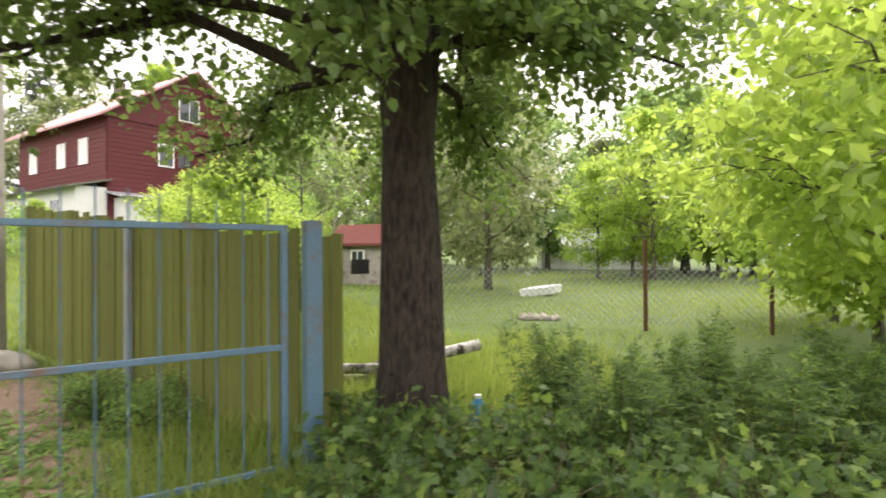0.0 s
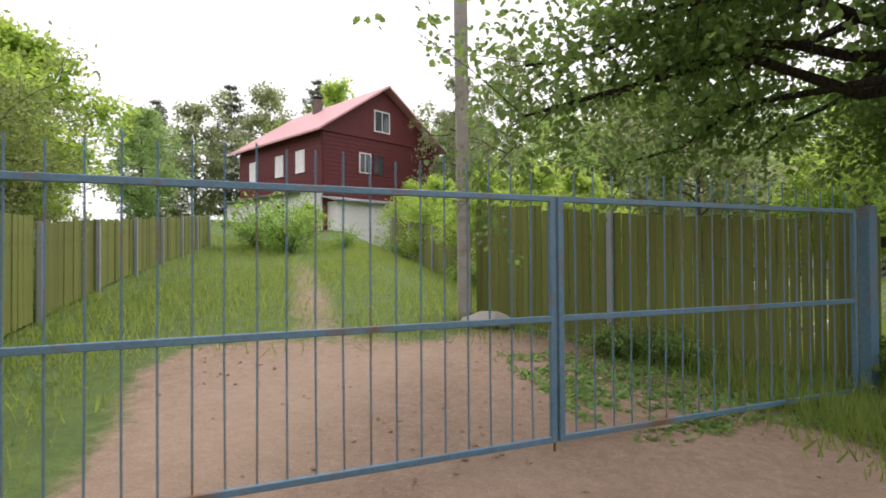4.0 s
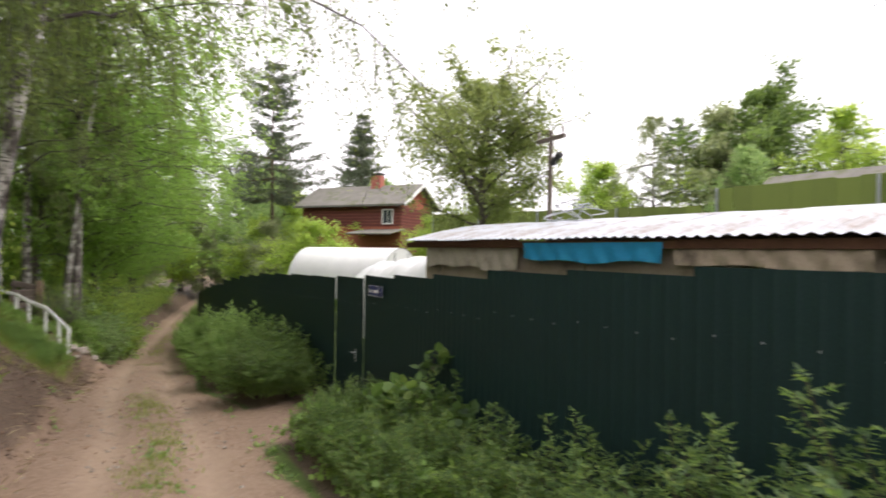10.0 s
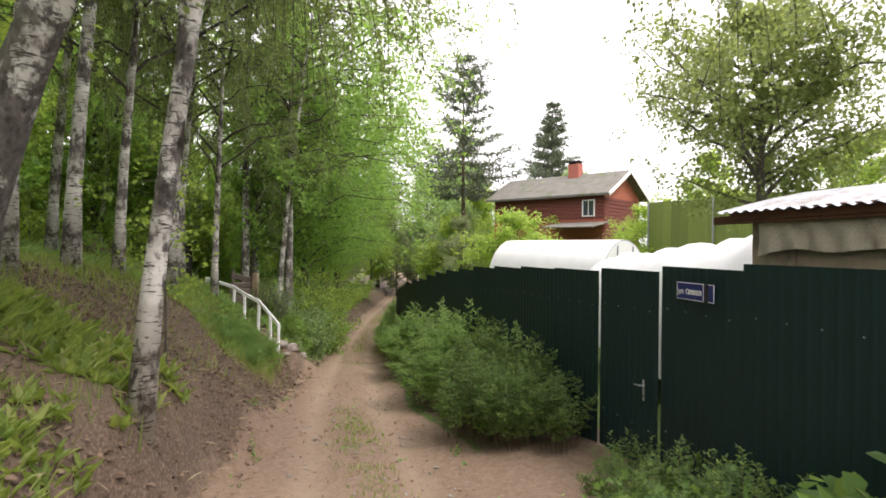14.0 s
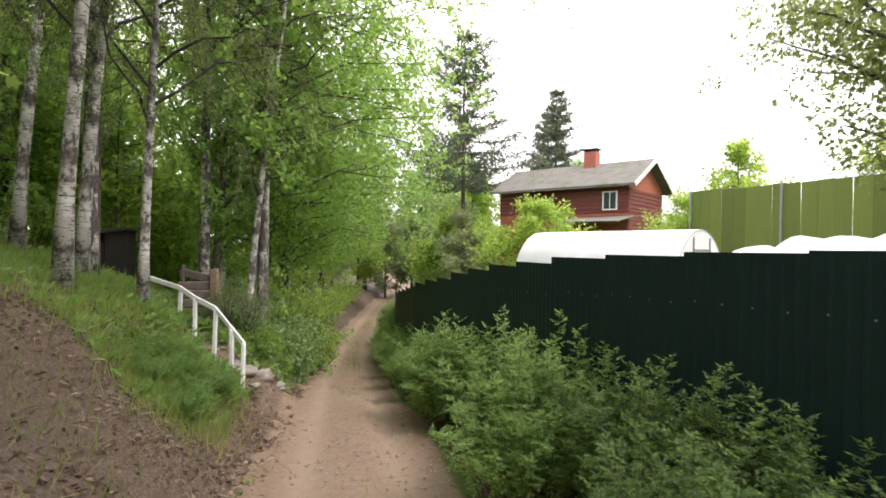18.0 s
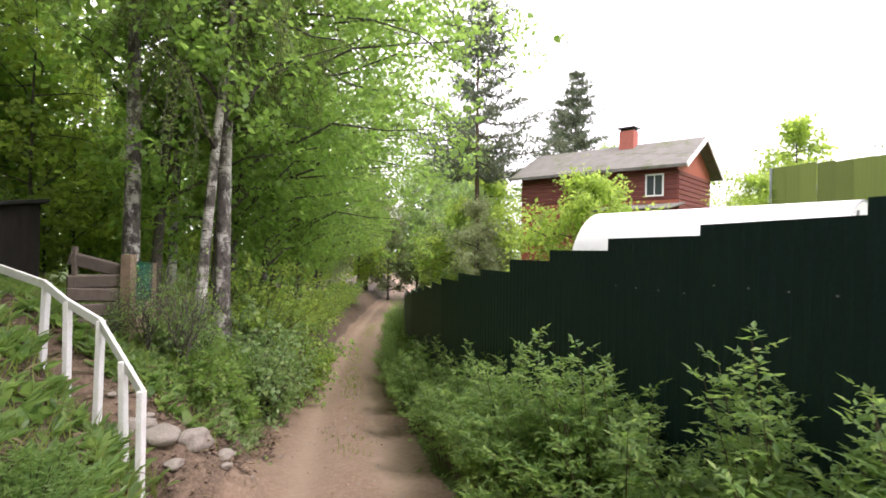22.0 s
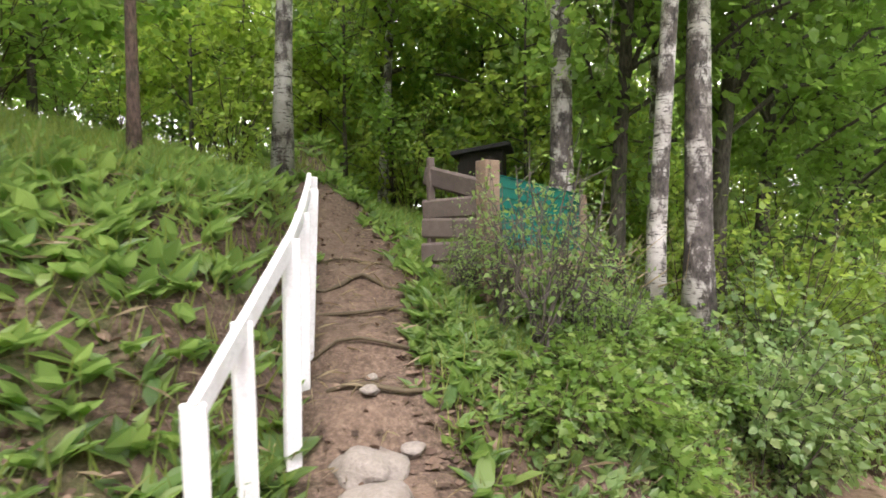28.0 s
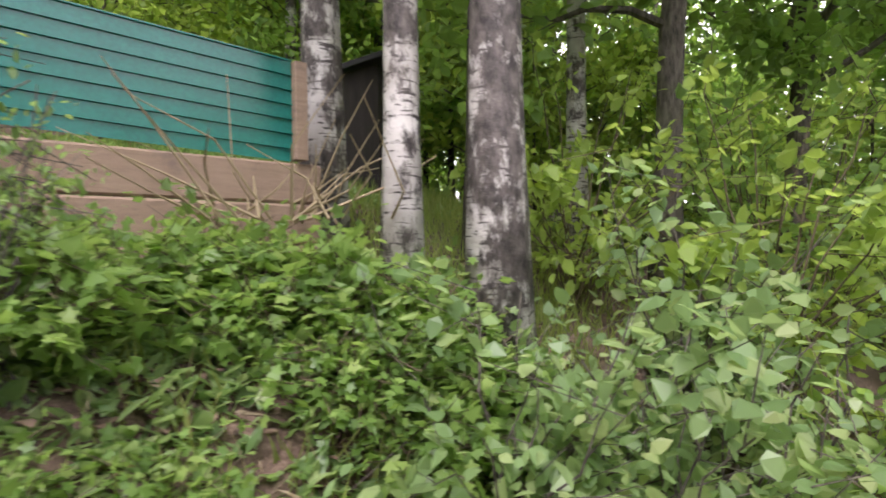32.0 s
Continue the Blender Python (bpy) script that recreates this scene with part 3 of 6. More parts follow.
# ---- plants ----
def make_tree(name, label, seed, H, r0, base, spread, limbs, twigs, per, leaf, bark, leaves, lw=0.6, shape=DIAMOND, droop=0.25, elev=0.55,
              lean=(0, 0), prof=None, hang=0.0, fork=0, fork_z=0.3, clump=0.5, sides=9, wob=0.04, limb_r=0.35, group="woodland trees", bias=(0, 0), jit=0.25, low=1.0, inner=0.22):
    """A tapered trunk with limbs, and a crown of single leaves on twigs."""
    rng = np.random.RandomState(seed)
    t = np.linspace(0, 1, 12)
    wig = np.cumsum(rng.randn(12, 2), 0) * 0.012 * H / 4
    wig -= wig[0]
    spine = np.stack([lean[0] * H * t ** 1.3 + wig[:, 0] * t, lean[1] * H * t ** 1.3 + wig[:, 1] * t, H * t - 0.15 * (t == 0)], -1)
    rad = r0 * (1 - 0.88 * t) + 0.35 * r0 * np.exp(-t * H / 0.25)
    g = Geo()
    g.tube(spine, rad, sides, True, wob, rng)
    for k in range(fork):
        a = 1.9 + k * 2.3
        w = np.linspace(0, 1, 7)[:, None]
        z0 = fork_z * H
        foot = np.array([np.interp(z0, spine[:, 2], spine[:, c]) for c in range(3)])
        g.tube(foot + np.array([math.cos(a) * 0.05, math.sin(a) * 0.05, 0]) + w * np.array([math.cos(a) * 0.12 * H, math.sin(a) * 0.12 * H, 0.55 * H]) * np.stack([w[:, 0] ** 0.8, w[:, 0] ** 0.8, np.ones(7)], -1),
               r0 * np.array([0.45, 0.62, 0.52, 0.42, 0.3, 0.2, 0.1]), 12, True, 0.03, rng)
    prof = prof or (lambda u: math.sin(math.pi * min(1, 0.12 + 0.88 * u)) ** 0.7)
    P, A, L, U = [], [], [], []
    gb = Geo()
    for i in range(limbs):
        u = ((i + 0.3 + 0.5 * rng.rand()) / limbs) ** low
        h = base + (H * 0.98 - base) * u
        p0 = np.array([np.interp(h, spine[:, 2], spine[:, k]) for k in range(3)])
        az = i * 2.4 + rng.rand() * 1.2
        ln_ = spread * prof(u) * (0.65 + 0.6 * rng.rand()) * max(0.3, 1 + bias[0] * math.cos(az) + bias[1] * math.sin(az))
        e = elev * (1.25 - 0.9 * u) + jit * rng.randn() + (0.5 if u > 0.85 else 0)
        k = np.linspace(0, 1, 6)[:, None]
        out = np.array([math.cos(az), math.sin(az), 0.0])
        side = np.array([-out[1], out[0], 0]) * 0.25 * rng.randn()
        pts = p0 + ln_ * (out * k + side * k * k + np.array([0, 0, 1.0]) * (e * k - droop * k * k))
        pts[1:-1] += 0.03 * ln_ * rng.randn(4, 3)
        rr = max(0.006, min(r0 * limb_r, 0.022 * ln_ + 0.004)) * np.linspace(1, 0.22, 6)
        gb.tube(pts, rr, 5, False)
        for j in range(twigs):
            a = inner + (1.02 - inner) * rng.rand()
            q = np.array([np.interp(min(a, 1), k[:, 0], pts[:, c]) for c in range(3)])
            dr = out * 0.3 + rng.randn(3) * 0.4 + np.array([0, 0, -0.4 - 0.5 * hang]) if hang else out * 0.6 + rng.randn(3) * 0.75 + np.array([0, 0, 0.15])
            dr /= np.linalg.norm(dr)
            tl = (0.22 + 0.25 * rng.rand()) * ln_ * (0.6 + 0.4 * a) + 0.12
            nc = max(2, per // 7)
            w = rng.rand(nc)[:, None] ** 0.7
            if hang:
                tl = min(1.5 * tl, 1.15)
                nc = per // 3
                w = (np.arange(nc)[:, None] + 0.5) / nc
                k4 = np.linspace(0, 1, 4)[:, None]
                gb.tube(q + dr * tl * k4 - np.array([0, 0, 1]) * hang * tl * k4 * k4, np.linspace(0.006, 0.003, 4), 3, False)
            elif tl > 0.5 and j % 2 == 0:
                gb.tube([q, q + dr * tl * 0.5, q + dr * tl - np.array([0, 0, 0.06 * tl])], [0.007, 0.005, 0.002], 3, False)
            knot = q + dr * tl * w + rng.randn(nc, 3) * (0.03 if hang else 0.04 + 0.09 * tl) * clump - np.array([0, 0, 1]) * hang * tl * w * w
            pos = knot[rng.randint(0, nc, per)] + rng.randn(per, 3) * leaf * (0.8 if hang else 0.9)
            P.append(pos)
            A.append(dr * 0.5 + rng.randn(per, 3) * 0.75 + np.array([0, 0, -0.25 - 0.6 * hang]))
            U.append(np.array([0, 0, 1.0]) + rng.randn(per, 3) * 0.55)
    P, A, U = np.concatenate(P), np.concatenate(A), np.concatenate(U)
    L = leaf * (0.6 + 0.7 * rng.rand(len(P)))
    ob = thing(name, label, "tree", None, group)
    part("trunk", g, bark, ob, smooth=True)
    tagged(part("branchwork", gb, M_TWIG if hang else bark, ob), kind="stuff")
    part("crown", leaf_mesh("crown", [leaf_arrays(P, A, U, L, L * lw, shape)], leaves), leaves, ob)
    return ob


def make_conifer(name, label, seed, H, r0, base, spread, layers, bark, needles, gap=0.0, taper=0.75, group="conifers"):
    """Whorls of sloping boughs with needle sprays round a straight trunk."""
    rng = np.random.RandomState(seed)
    g = Geo()
    t = np.linspace(0, 1, 9)
    g.tube(np.stack([0.1 * np.sin(3 * t), 0.08 * np.cos(4 * t), H * t], -1), r0 * (1 - 0.93 * t), 8, True)
    P, A = [], []
    for i in range(layers):
        u = (i + 0.5 * rng.rand()) / layers
        h = base + (H - base) * u
        for j in range(5):
            if rng.rand() < gap:
                continue
            az, ln_ = j * 1.257 + i * 0.7 + 0.5 * rng.rand(), spread * ((1 - u) ** taper if taper else (0.75 + 0.3 * math.sin(9 * u)) * (1 - u ** 3)) * (0.6 + 0.55 * rng.rand()) + 0.25
            out = np.array([math.cos(az), math.sin(az), 0])
            k = np.linspace(0, 1, 5)[:, None]
            up = 0.35 * u - 0.12
            pts = np.array([0, 0, h]) + ln_ * (out * k + np.array([0, 0, 1]) * (up * k + 0.12 * k * k - 0.1 * np.sin(3 * k)))
            g.tube(pts, np.linspace(0.03, 0.006, 5) * ln_ / 2, 4, False)
            m = int(60 * ln_) + 14
            w = 0.15 + 0.85 * rng.rand(m)
            base_p = np.stack([np.interp(w, k[:, 0], pts[:, c]) for c in range(3)], -1)
            spr = rng.randn(m, 3) * np.array([0.17, 0.17, 0.07]) * (0.5 + ln_ * 0.3)
            P.append(base_p + spr)
            A.append(out * 0.7 + rng.randn(m, 3) * 0.7 + np.array([0, 0, 0.15]))
    P, A = np.concatenate(P), np.concatenate(A)
    L = 0.34 * (0.6 + 0.8 * rng.rand(len(P)))
    ob = thing(name, label, "tree", None, group)
    part("trunk", g, bark, ob, smooth=True)
    part("crown", leaf_mesh("crown", [leaf_arrays(P, A, np.array([0, 0, 1.0]) + rng.randn(len(P), 3) * 0.6, L, L * 0.3)], needles), needles, ob)
    return ob


def make_feather_bush(name, label, seed, H, R, stems, leaves, pairs=6, size=0.075, group="lane-side shrubs"):
    """Upright stems set with feathered leaves of paired leaflets."""
    rng = np.random.RandomState(seed)
    g = Geo()
    P, A, U, L = [], [], [], []
    for i in range(stems):
        az, r = rng.rand() * 6.28, R * rng.rand() ** 0.6
        foot = np.array([math.cos(az), math.sin(az), 0]) * r * 0.55
        top = np.array([math.cos(az), math.sin(az), 0]) * r * 1.25 + rng.randn(3) * 0.1 * R
        top[2] = H * (1.05 - 0.45 * (r / R) ** 2) * (0.7 + 0.4 * rng.rand()) * (1.28 if i % 6 == 0 else 1.0)
        k = np.linspace(0, 1, 6)[:, None]
        pts = foot + (top - foot) * k + np.array([0, 0, 0.12 * H]) * np.sin(math.pi * k)
        pts[0, 2] -= 0.08
        g.tube(pts, np.linspace(0.006, 0.002, 6), 4, False)
        n = 15 + int(9 * rng.rand())
        for j in range(n):
            w = 0.22 + 0.78 * (j + 0.5 * rng.rand()) / n
            q = np.array([np.interp(w, k[:, 0], pts[:, c]) for c in range(3)])
            a2 = j * 2.3 + rng.rand()
            rise = 0.35 + 1.2 * max(0, w - 0.6) / 0.4
            dr = np.array([math.cos(a2), math.sin(a2), rise])
            dr /= np.linalg.norm(dr)
            ln_ = (0.17 + 0.09 * rng.rand()) * (1.15 - 0.6 * w) * size / 0.075
            m = pairs
            f = (np.arange(m) + 0.8) / m
            mid = q + dr * ln_ * f[:, None] - np.array([0, 0, 0.35 * ln_]) * (f ** 2)[:, None]
            side = np.cross(dr, (0, 0, 1.0))
            side /= np.linalg.norm(side) + 1e-9
            for sg in (-1, 1):
                P.append(mid)
                A.append(side * sg * 0.9 + dr * 0.55 - np.array([0, 0, 0.25]) + rng.randn(m, 3) * 0.3)
                U.append(np.tile(np.array([0, 0, 1.0]), (m, 1)) + rng.randn(m, 3) * 0.45)
                L.append(size * (1.15 - 0.5 * f) * (0.8 + 0.4 * rng.rand(m)) * (1.1 - 0.4 * w))
            P.append(mid[-1:]), A.append(dr[None] - np.array([[0, 0, 0.4]])), U.append(np.array([[0, 0, 1.0]])), L.append(np.array([size * 0.8]))
    P, A, U, L = (np.concatenate(x) for x in (P, A, U, L))
    ob = thing(name, label, "shrub", None, group)
    tagged(part("branchwork", g, M_STEM, ob), kind="stuff")
    part("foliage", leaf_mesh("foliage", [leaf_arrays(P, A, U, L, L * 0.43)], leaves), leaves, ob)
    return ob


def make_leafy_bush(name, label, seed, H, R, stems, per, leaf, leaves, lw=0.65, shape=OVAL, bark=None, low=0.15, group="undergrowth shrubs"):
    """Branching stems with broad single leaves all over."""
    rng = np.random.RandomState(seed)
    g = Geo()
    P, A, U = [], [], []
    for i in range(stems):
        az, r = rng.rand() * 6.28, R * (0.25 + 0.75 * rng.rand())
        top = np.array([math.cos(az) * r, math.sin(az) * r, H * (0.55 + 0.5 * rng.rand()) * (1.1 - 0.4 * r / R)])
        k = np.linspace(0, 1, 6)[:, None]
        pts = top * k * np.array([1, 1, 0]) + np.array([0, 0, 1]) * top[2] * (k ** 0.8) + 0.03 * rng.randn(6, 3)
        pts[0] = (0.05 * rng.randn(), 0.05 * rng.randn(), -0.08)
        g.tube(pts, np.linspace(0.010, 0.003, 6), 4, False)
        for j in range(5):
            a = low + (1 - low) * rng.rand()
            q = np.array([np.interp(a, k[:, 0], pts[:, c]) for c in range(3)])
            dr = np.array([math.cos(az), math.sin(az), 0.3]) * 0.4 + rng.randn(3) * 0.7
            dr /= np.linalg.norm(dr)
            tl = 0.25 * R + 0.25 * R * rng.rand() + 0.1
            g.tube([q, q + dr * tl], [0.004, 0.002], 3, False)
            w = rng.rand(per)[:, None]
            P.append(q + dr * tl * w + rng.randn(per, 3) * 0.05)
            A.append(dr * 0.4 + rng.randn(per, 3) * 0.7 + np.array([0, 0, -0.2]))
            U.append(np.array([0, 0, 1.0]) + rng.randn(per, 3) * 0.4)
    P, A, U = np.concatenate(P), np.concatenate(A), np.concatenate(U)
    P[:, 2] = np.maximum(P[:, 2], 0.02)
    L = leaf * (0.55 + 0.75 * rng.rand(len(P)))
    ob = thing(name, label, "shrub", None, group)
    tagged(part("branchwork", g, bark or M_STEM, ob), kind="stuff")
    part("foliage", leaf_mesh("foliage", [leaf_arrays(P, A, U, L, L * lw, shape)], leaves), leaves, ob)
    return ob


def set_at(ob, x, y, rz=0.0, size=1.0, dz=0.0, tall=None):
    ob.scale = (size, size, tall or size)
    ob.matrix_basis = pose(x, y, gz(x, y) + dz, 0, 0, rz) @ Matrix.Diagonal((size, size, tall or size, 1))
    return ob


def plant(ob, spots, label=""):
    """The first spot takes the thing itself, the others copies."""
    first = True
    for x, y, rz, size in spots:
        if first:
            set_at(ob, x, y, rz, size)
            first = False
            continue
        c = copy_thing(ob, pose(0, 0, 0))
        set_at(c, x, y, rz, size)
        if label:
            c["label"] = label


# ---- dark sheet fence along the lane ----
FENCE = ((5.69, 2.51), (9.18, 2.36), (16.34, 2.18), (19.8, 1.75), (22.1, 1.44), (23.3, 1.34), (30.0, 0.75), (36, 0.75), (44, 1.6), (56, 4.2))
FTOP = ((5.69, 6.8, 8.0, 9.2, 10.4, 16.3, 19.8, 22.1, 23.3, 30, 36, 44, 56), (1.40, 1.37, 1.30, 1.235, 1.165, 0.845, 0.75, 0.64, 0.56, -0.2, -0.95, -1.6, -2.0))


def sheet(width, tall, ribs):
    """A sheet with shallow upright ribs, 3.5 mm deep."""
    g, xs, prev = Geo(), [], None
    p = width / ribs
    for k in range(ribs):
        xs += [(k * p, 0), (k * p + 0.55 * p, 0), (k * p + 0.68 * p, 0.0035), (k * p + 0.87 * p, 0.0035)]
    xs.append((width, 0))
    v = [(x, y + o, z) for x, y in xs for o in (0, 0.0015) for z in (0, tall)]
    f = []
    for i in range(len(xs) - 1):
        a, b = 4 * i, 4 * i + 4
        f += [(a, b, b + 1, a + 1), (a + 3, b + 3, b + 2, a + 2), (a + 1, b + 1, b + 3, a + 3), (a + 2, b + 2, b, a)]
    f += [(0, 1, 3, 2), (4 * len(xs) - 4, 4 * len(xs) - 2, 4 * len(xs) - 1, 4 * len(xs) - 3)]
    return g.add(v, f)


def build_fence():
    fence = thing("sheet_fence", "dark green corrugated sheet fence stepping down the lane", "fence")
    fs, fd = zip(*FENCE)
    s, k = 5.69, 0
    screw = Geo().tube([(0, 0, 0), (0, 0.009, 0)], 0.0075, 6).mesh("screw")
    rng = np.random.RandomState(5)
    while s < 55:
        wide = 1.1834 if k < 9 else (1.11 if k == 9 else (1.155 if s < 34 else 2.3))
        e = s + wide
        (x0, y0), (x1, y1) = at(s, np.interp(s, fs, fd)), at(e, np.interp(e, fs, fd))
        L = math.hypot(x1 - x0, y1 - y0)
        gap = 0.05 if k in (8, 9) else 0.0
        top = np.interp(s + 0.3, *FTOP) + 0.012 * rng.randn()
        low = min(gz(x0, y0), gz(x1, y1)) + 0.03
        p = part("panel", sheet(L - gap, top - low, 10 if wide < 2 else 12), M_SHEET, fence)
        p.matrix_basis = pose(x0, y0, low, 0, 0, math.degrees(math.atan2(y1 - y0, x1 - x0)))
        if s < 24:
            post = Geo().box((L - 0.03, -0.05, (top - low) / 2 - 0.15), (0.05, 0.05, top - low), None, 0.004)
            q = part("post", post, M_GREYSTEEL, fence)
            q.matrix_basis = p.matrix_basis
            for z in (0.45, top - low - 0.42):
                for i in range(4):
                    q = part("screw", screw, M_GREYSTEEL, p)
                    q.location = (L * (i + 0.5) / 4, 0.0, z)
        s, k = e, k + 1
    return fence


build_fence()
(dx0, dy0), (dx1, dy1) = at(16.46, 2.13), at(17.35, 2.04)
lockset = thing("door_handle_set", "grey metal handle and lock on the sheet fence door", "handle", pose(dx0, dy0, -0.42, 0, 0, math.degrees(math.atan2(dy1 - dy0, dx1 - dx0))))
box_part("plate", (0.05, 0.012, 0.0), (0.035, 0.008, 0.22), M_GREYSTEEL, lockset)
part("handle", Geo().tube([(0.05, 0.015, 0.05), (0.05, 0.06, 0.05), (0.14, 0.06, 0.045)], 0.009, 8), M_GREYSTEEL, lockset)
part("keyhole", Geo().tube([(0.05, 0.016, -0.06), (0.05, 0.022, -0.06)], 0.012, 10), M_BLACK, lockset)

# ---- blue gate ----
GA, GB, GC = np.array((-4.90, 0.30)), np.array((-2.455, 2.28)), np.array((0.085, 4.29))
GLOW, GTOP = 0.10, 1.765


def gate_leaf(a, b, bars, label, first, gap, low=GLOW, top=GTOP):
    ob = thing("metal_gate", label, "gate", pose(a[0], a[1], 0, 0, 0, math.degrees(math.atan2(b[1] - a[1], b[0] - a[0]))), "gate leaves")
    L = math.hypot(*(b - a)) - 0.02
    mid = (low + top) / 2
    for z in (low + 0.02, mid, top - 0.02):
        box_part("rail", (L / 2, 0, z), (L, 0.03, 0.04), M_BLUE, ob)
    for x in (0.022, L - 0.022):
        box_part("stile", (x, 0, (low + top) / 2), (0.045, 0.036, top - low), M_BLUE, ob)
    rng = np.random.RandomState(int(L * 100))
    for i in range(bars):
        x = L * (first + gap * i)
        up = top + 0.19 + 0.02 * rng.randn()
        part("bar", Geo().tube([(x, 0.012, low), (x + 0.004 * rng.randn(), 0.012, mid), (x, 0.012, up)], 0.006, 6), M_BLUE, ob)
    return ob


leaf_a = gate_leaf(GA, GB, 19, "blue-grey painted steel gate leaf with thin upright bars", 0.031, 0.0507)
for z in (0.35, 0.95, 1.5):
    part("hinge", Geo().tube([(-0.012, 0, z), (-0.012, 0, z + 0.11)], 0.014, 8), M_BLUE, leaf_a)
leaf_b = gate_leaf(GB, GC, 19, "blue-grey painted steel gate leaf beside the tree", 0.047, 0.0508)
part("drop_bolt", Geo().tube([(-0.02, 0.02, -0.1), (-0.02, 0.02, 0.5)], 0.008, 6), M_RUST, leaf_b, "rusty drop bolt")
wick = gate_leaf(np.array((-5.84, -0.34)), np.array((-5.01, 0.19)), 5, "blue-grey steel wicket gate with a lock box", 0.118, 0.157)
box_part("lock_box", (0.86, 0.0, 0.95), (0.17, 0.05, 0.29), M_BLUE, wick, "welded lock box")


def post_thing(name, label, x, y, w, t, top, rz, mat, low=None):
    z0 = gz(x, y) - 0.15 if low is None else low
    ob = tagged(part(name, Geo().box((0, 0, (top - z0) / 2), (w, t, top - z0), None, 0.006), mat), label, "post")
    ob.matrix_basis = pose(x, y, z0, 0, 0, rz)
    return ob


post_thing("gate_post", "blue-grey steel channel gate post", -4.955, 0.215, 0.13, 0.1, 1.81, 38, M_BLUE)
post_thing("gate_post", "blue-grey steel gate post beside the tree", 0.21, 4.38, 0.12, 0.1, 1.80, 38, M_BLUE)
post_thing("gate_post", "blue-grey steel wicket post", -5.90, -0.40, 0.12, 0.1, 1.82, 33, M_BLUE)
side = thing("gate_side_panel", "blue-painted boards closing the gap beside the wicket", "panel", pose(-5.95, -0.45, 0, 0, 0, 213))
for k, (x, w, top) in enumerate(((0.02, 0.12, 1.80), (0.15, 0.13, 1.80), (0.28, 0.12, 1.79))):
    box_part("board", (x + 0.03, 0.0, top / 2 - 0.1), (w, 0.02, top + 0.2), M_BLUE, side)
box_part("cross_bar", (0.22, 0.05, 1.53), (0.42, 0.04, 0.11), M_BLUE, side)


# ---- yellow-green board fences behind the gate ----
def board_fence(name, label, a, b, tall, mat, board=0.105, post_every=2.2, rise=0.0, posts=M_GREYSTEEL, front=1, group="", top=None, first=0.05):
    a, b = np.array(a, float), np.array(b, float)
    L = math.hypot(*(b - a))
    ob = thing(name, label, "fence", pose(a[0], a[1], 0, 0, 0, math.degrees(math.atan2(b[1] - a[1], b[0] - a[0]))), group)
    rng = np.random.RandomState(int(L * 37))
    n = int(L / board)
    meshes = []
    for k in range(6):
        g = Geo().box((0, 0, 0.5), (board - (0.004, 0.007, 0.005, 0.014, 0.005, 0.009)[k] * (1 if board < 0.4 else -0.4), 0.02, 1.0), None, 0.003)
        me = g.mesh("board")
        me.materials.append(mat)
        meshes.append(me)
    for i in range(n):
        x = (i + 0.5) * board
        p = a + (b - a) * x / L
        z = gz(*p)
        o = new("board", meshes[rng.randint(6)])
        o.parent = ob
        h = (tall if top is None else top - z) + rise * x + 0.018 * rng.randn()
        o.matrix_basis = pose(x, 0.006 * rng.randn(), z + 0.04, 0, 0.25 * rng.randn(), 0) @ Matrix.Diagonal((1, 1, h, 1))
    for i in range(int(L / post_every) + 1):
        x = min(L - 0.04, first + i * post_every)
        p = a + (b - a) * x / L
        z = gz(*p)
        h = (tall if top is None else top - z) + rise * x
        box_part("post", (x, 0.045 * front, z + h / 2), (0.07, 0.06, h + 0.1), posts, ob)
    return ob


board_fence("board_fence", "yellow-green board fence running back from the gate", (0.38, 4.55), (-3.98, 6.66), 1.68, M_BOARD, 0.105, 9.0, 0.0, M_GREYSTEEL, 1, first=2.66)
board_fence("board_fence", "yellow-green board fence along the grassy drive", (-8.88, 3.57), (-14.5, 13.6), 1.28, M_BOARD, 0.15, 1.84, 0.083, M_GREYSTEEL, -1, top=1.78, first=0.03)
board_fence("board_fence", "weathered yellow-green board fence inside the wicket", (-7.45, 1.0), (-8.86, 3.53), 1.5, M_BOARD, 0.12, 9.0, 0.0, M_GREYSTEEL, -1, top=1.84)
board_fence("board_fence", "low yellow-green board fence up the slope", (-4.2, 11.0), (-10.5, 19.5), 1.5, M_BOARD, 0.2, 2.5, 0.0, M_GREYSTEEL, 1)

pole = tagged(part("concrete_pole", Geo().box((0, 0, 4.6), (0.2, 0.17, 9.6), None, 0.02), M_CONCRETE), "tall weathered concrete utility pole on the drive", "pole")
pole.matrix_basis = pose(-4.09, 6.35, gz(-4.09, 6.35), 0.6, -0.4, 15)


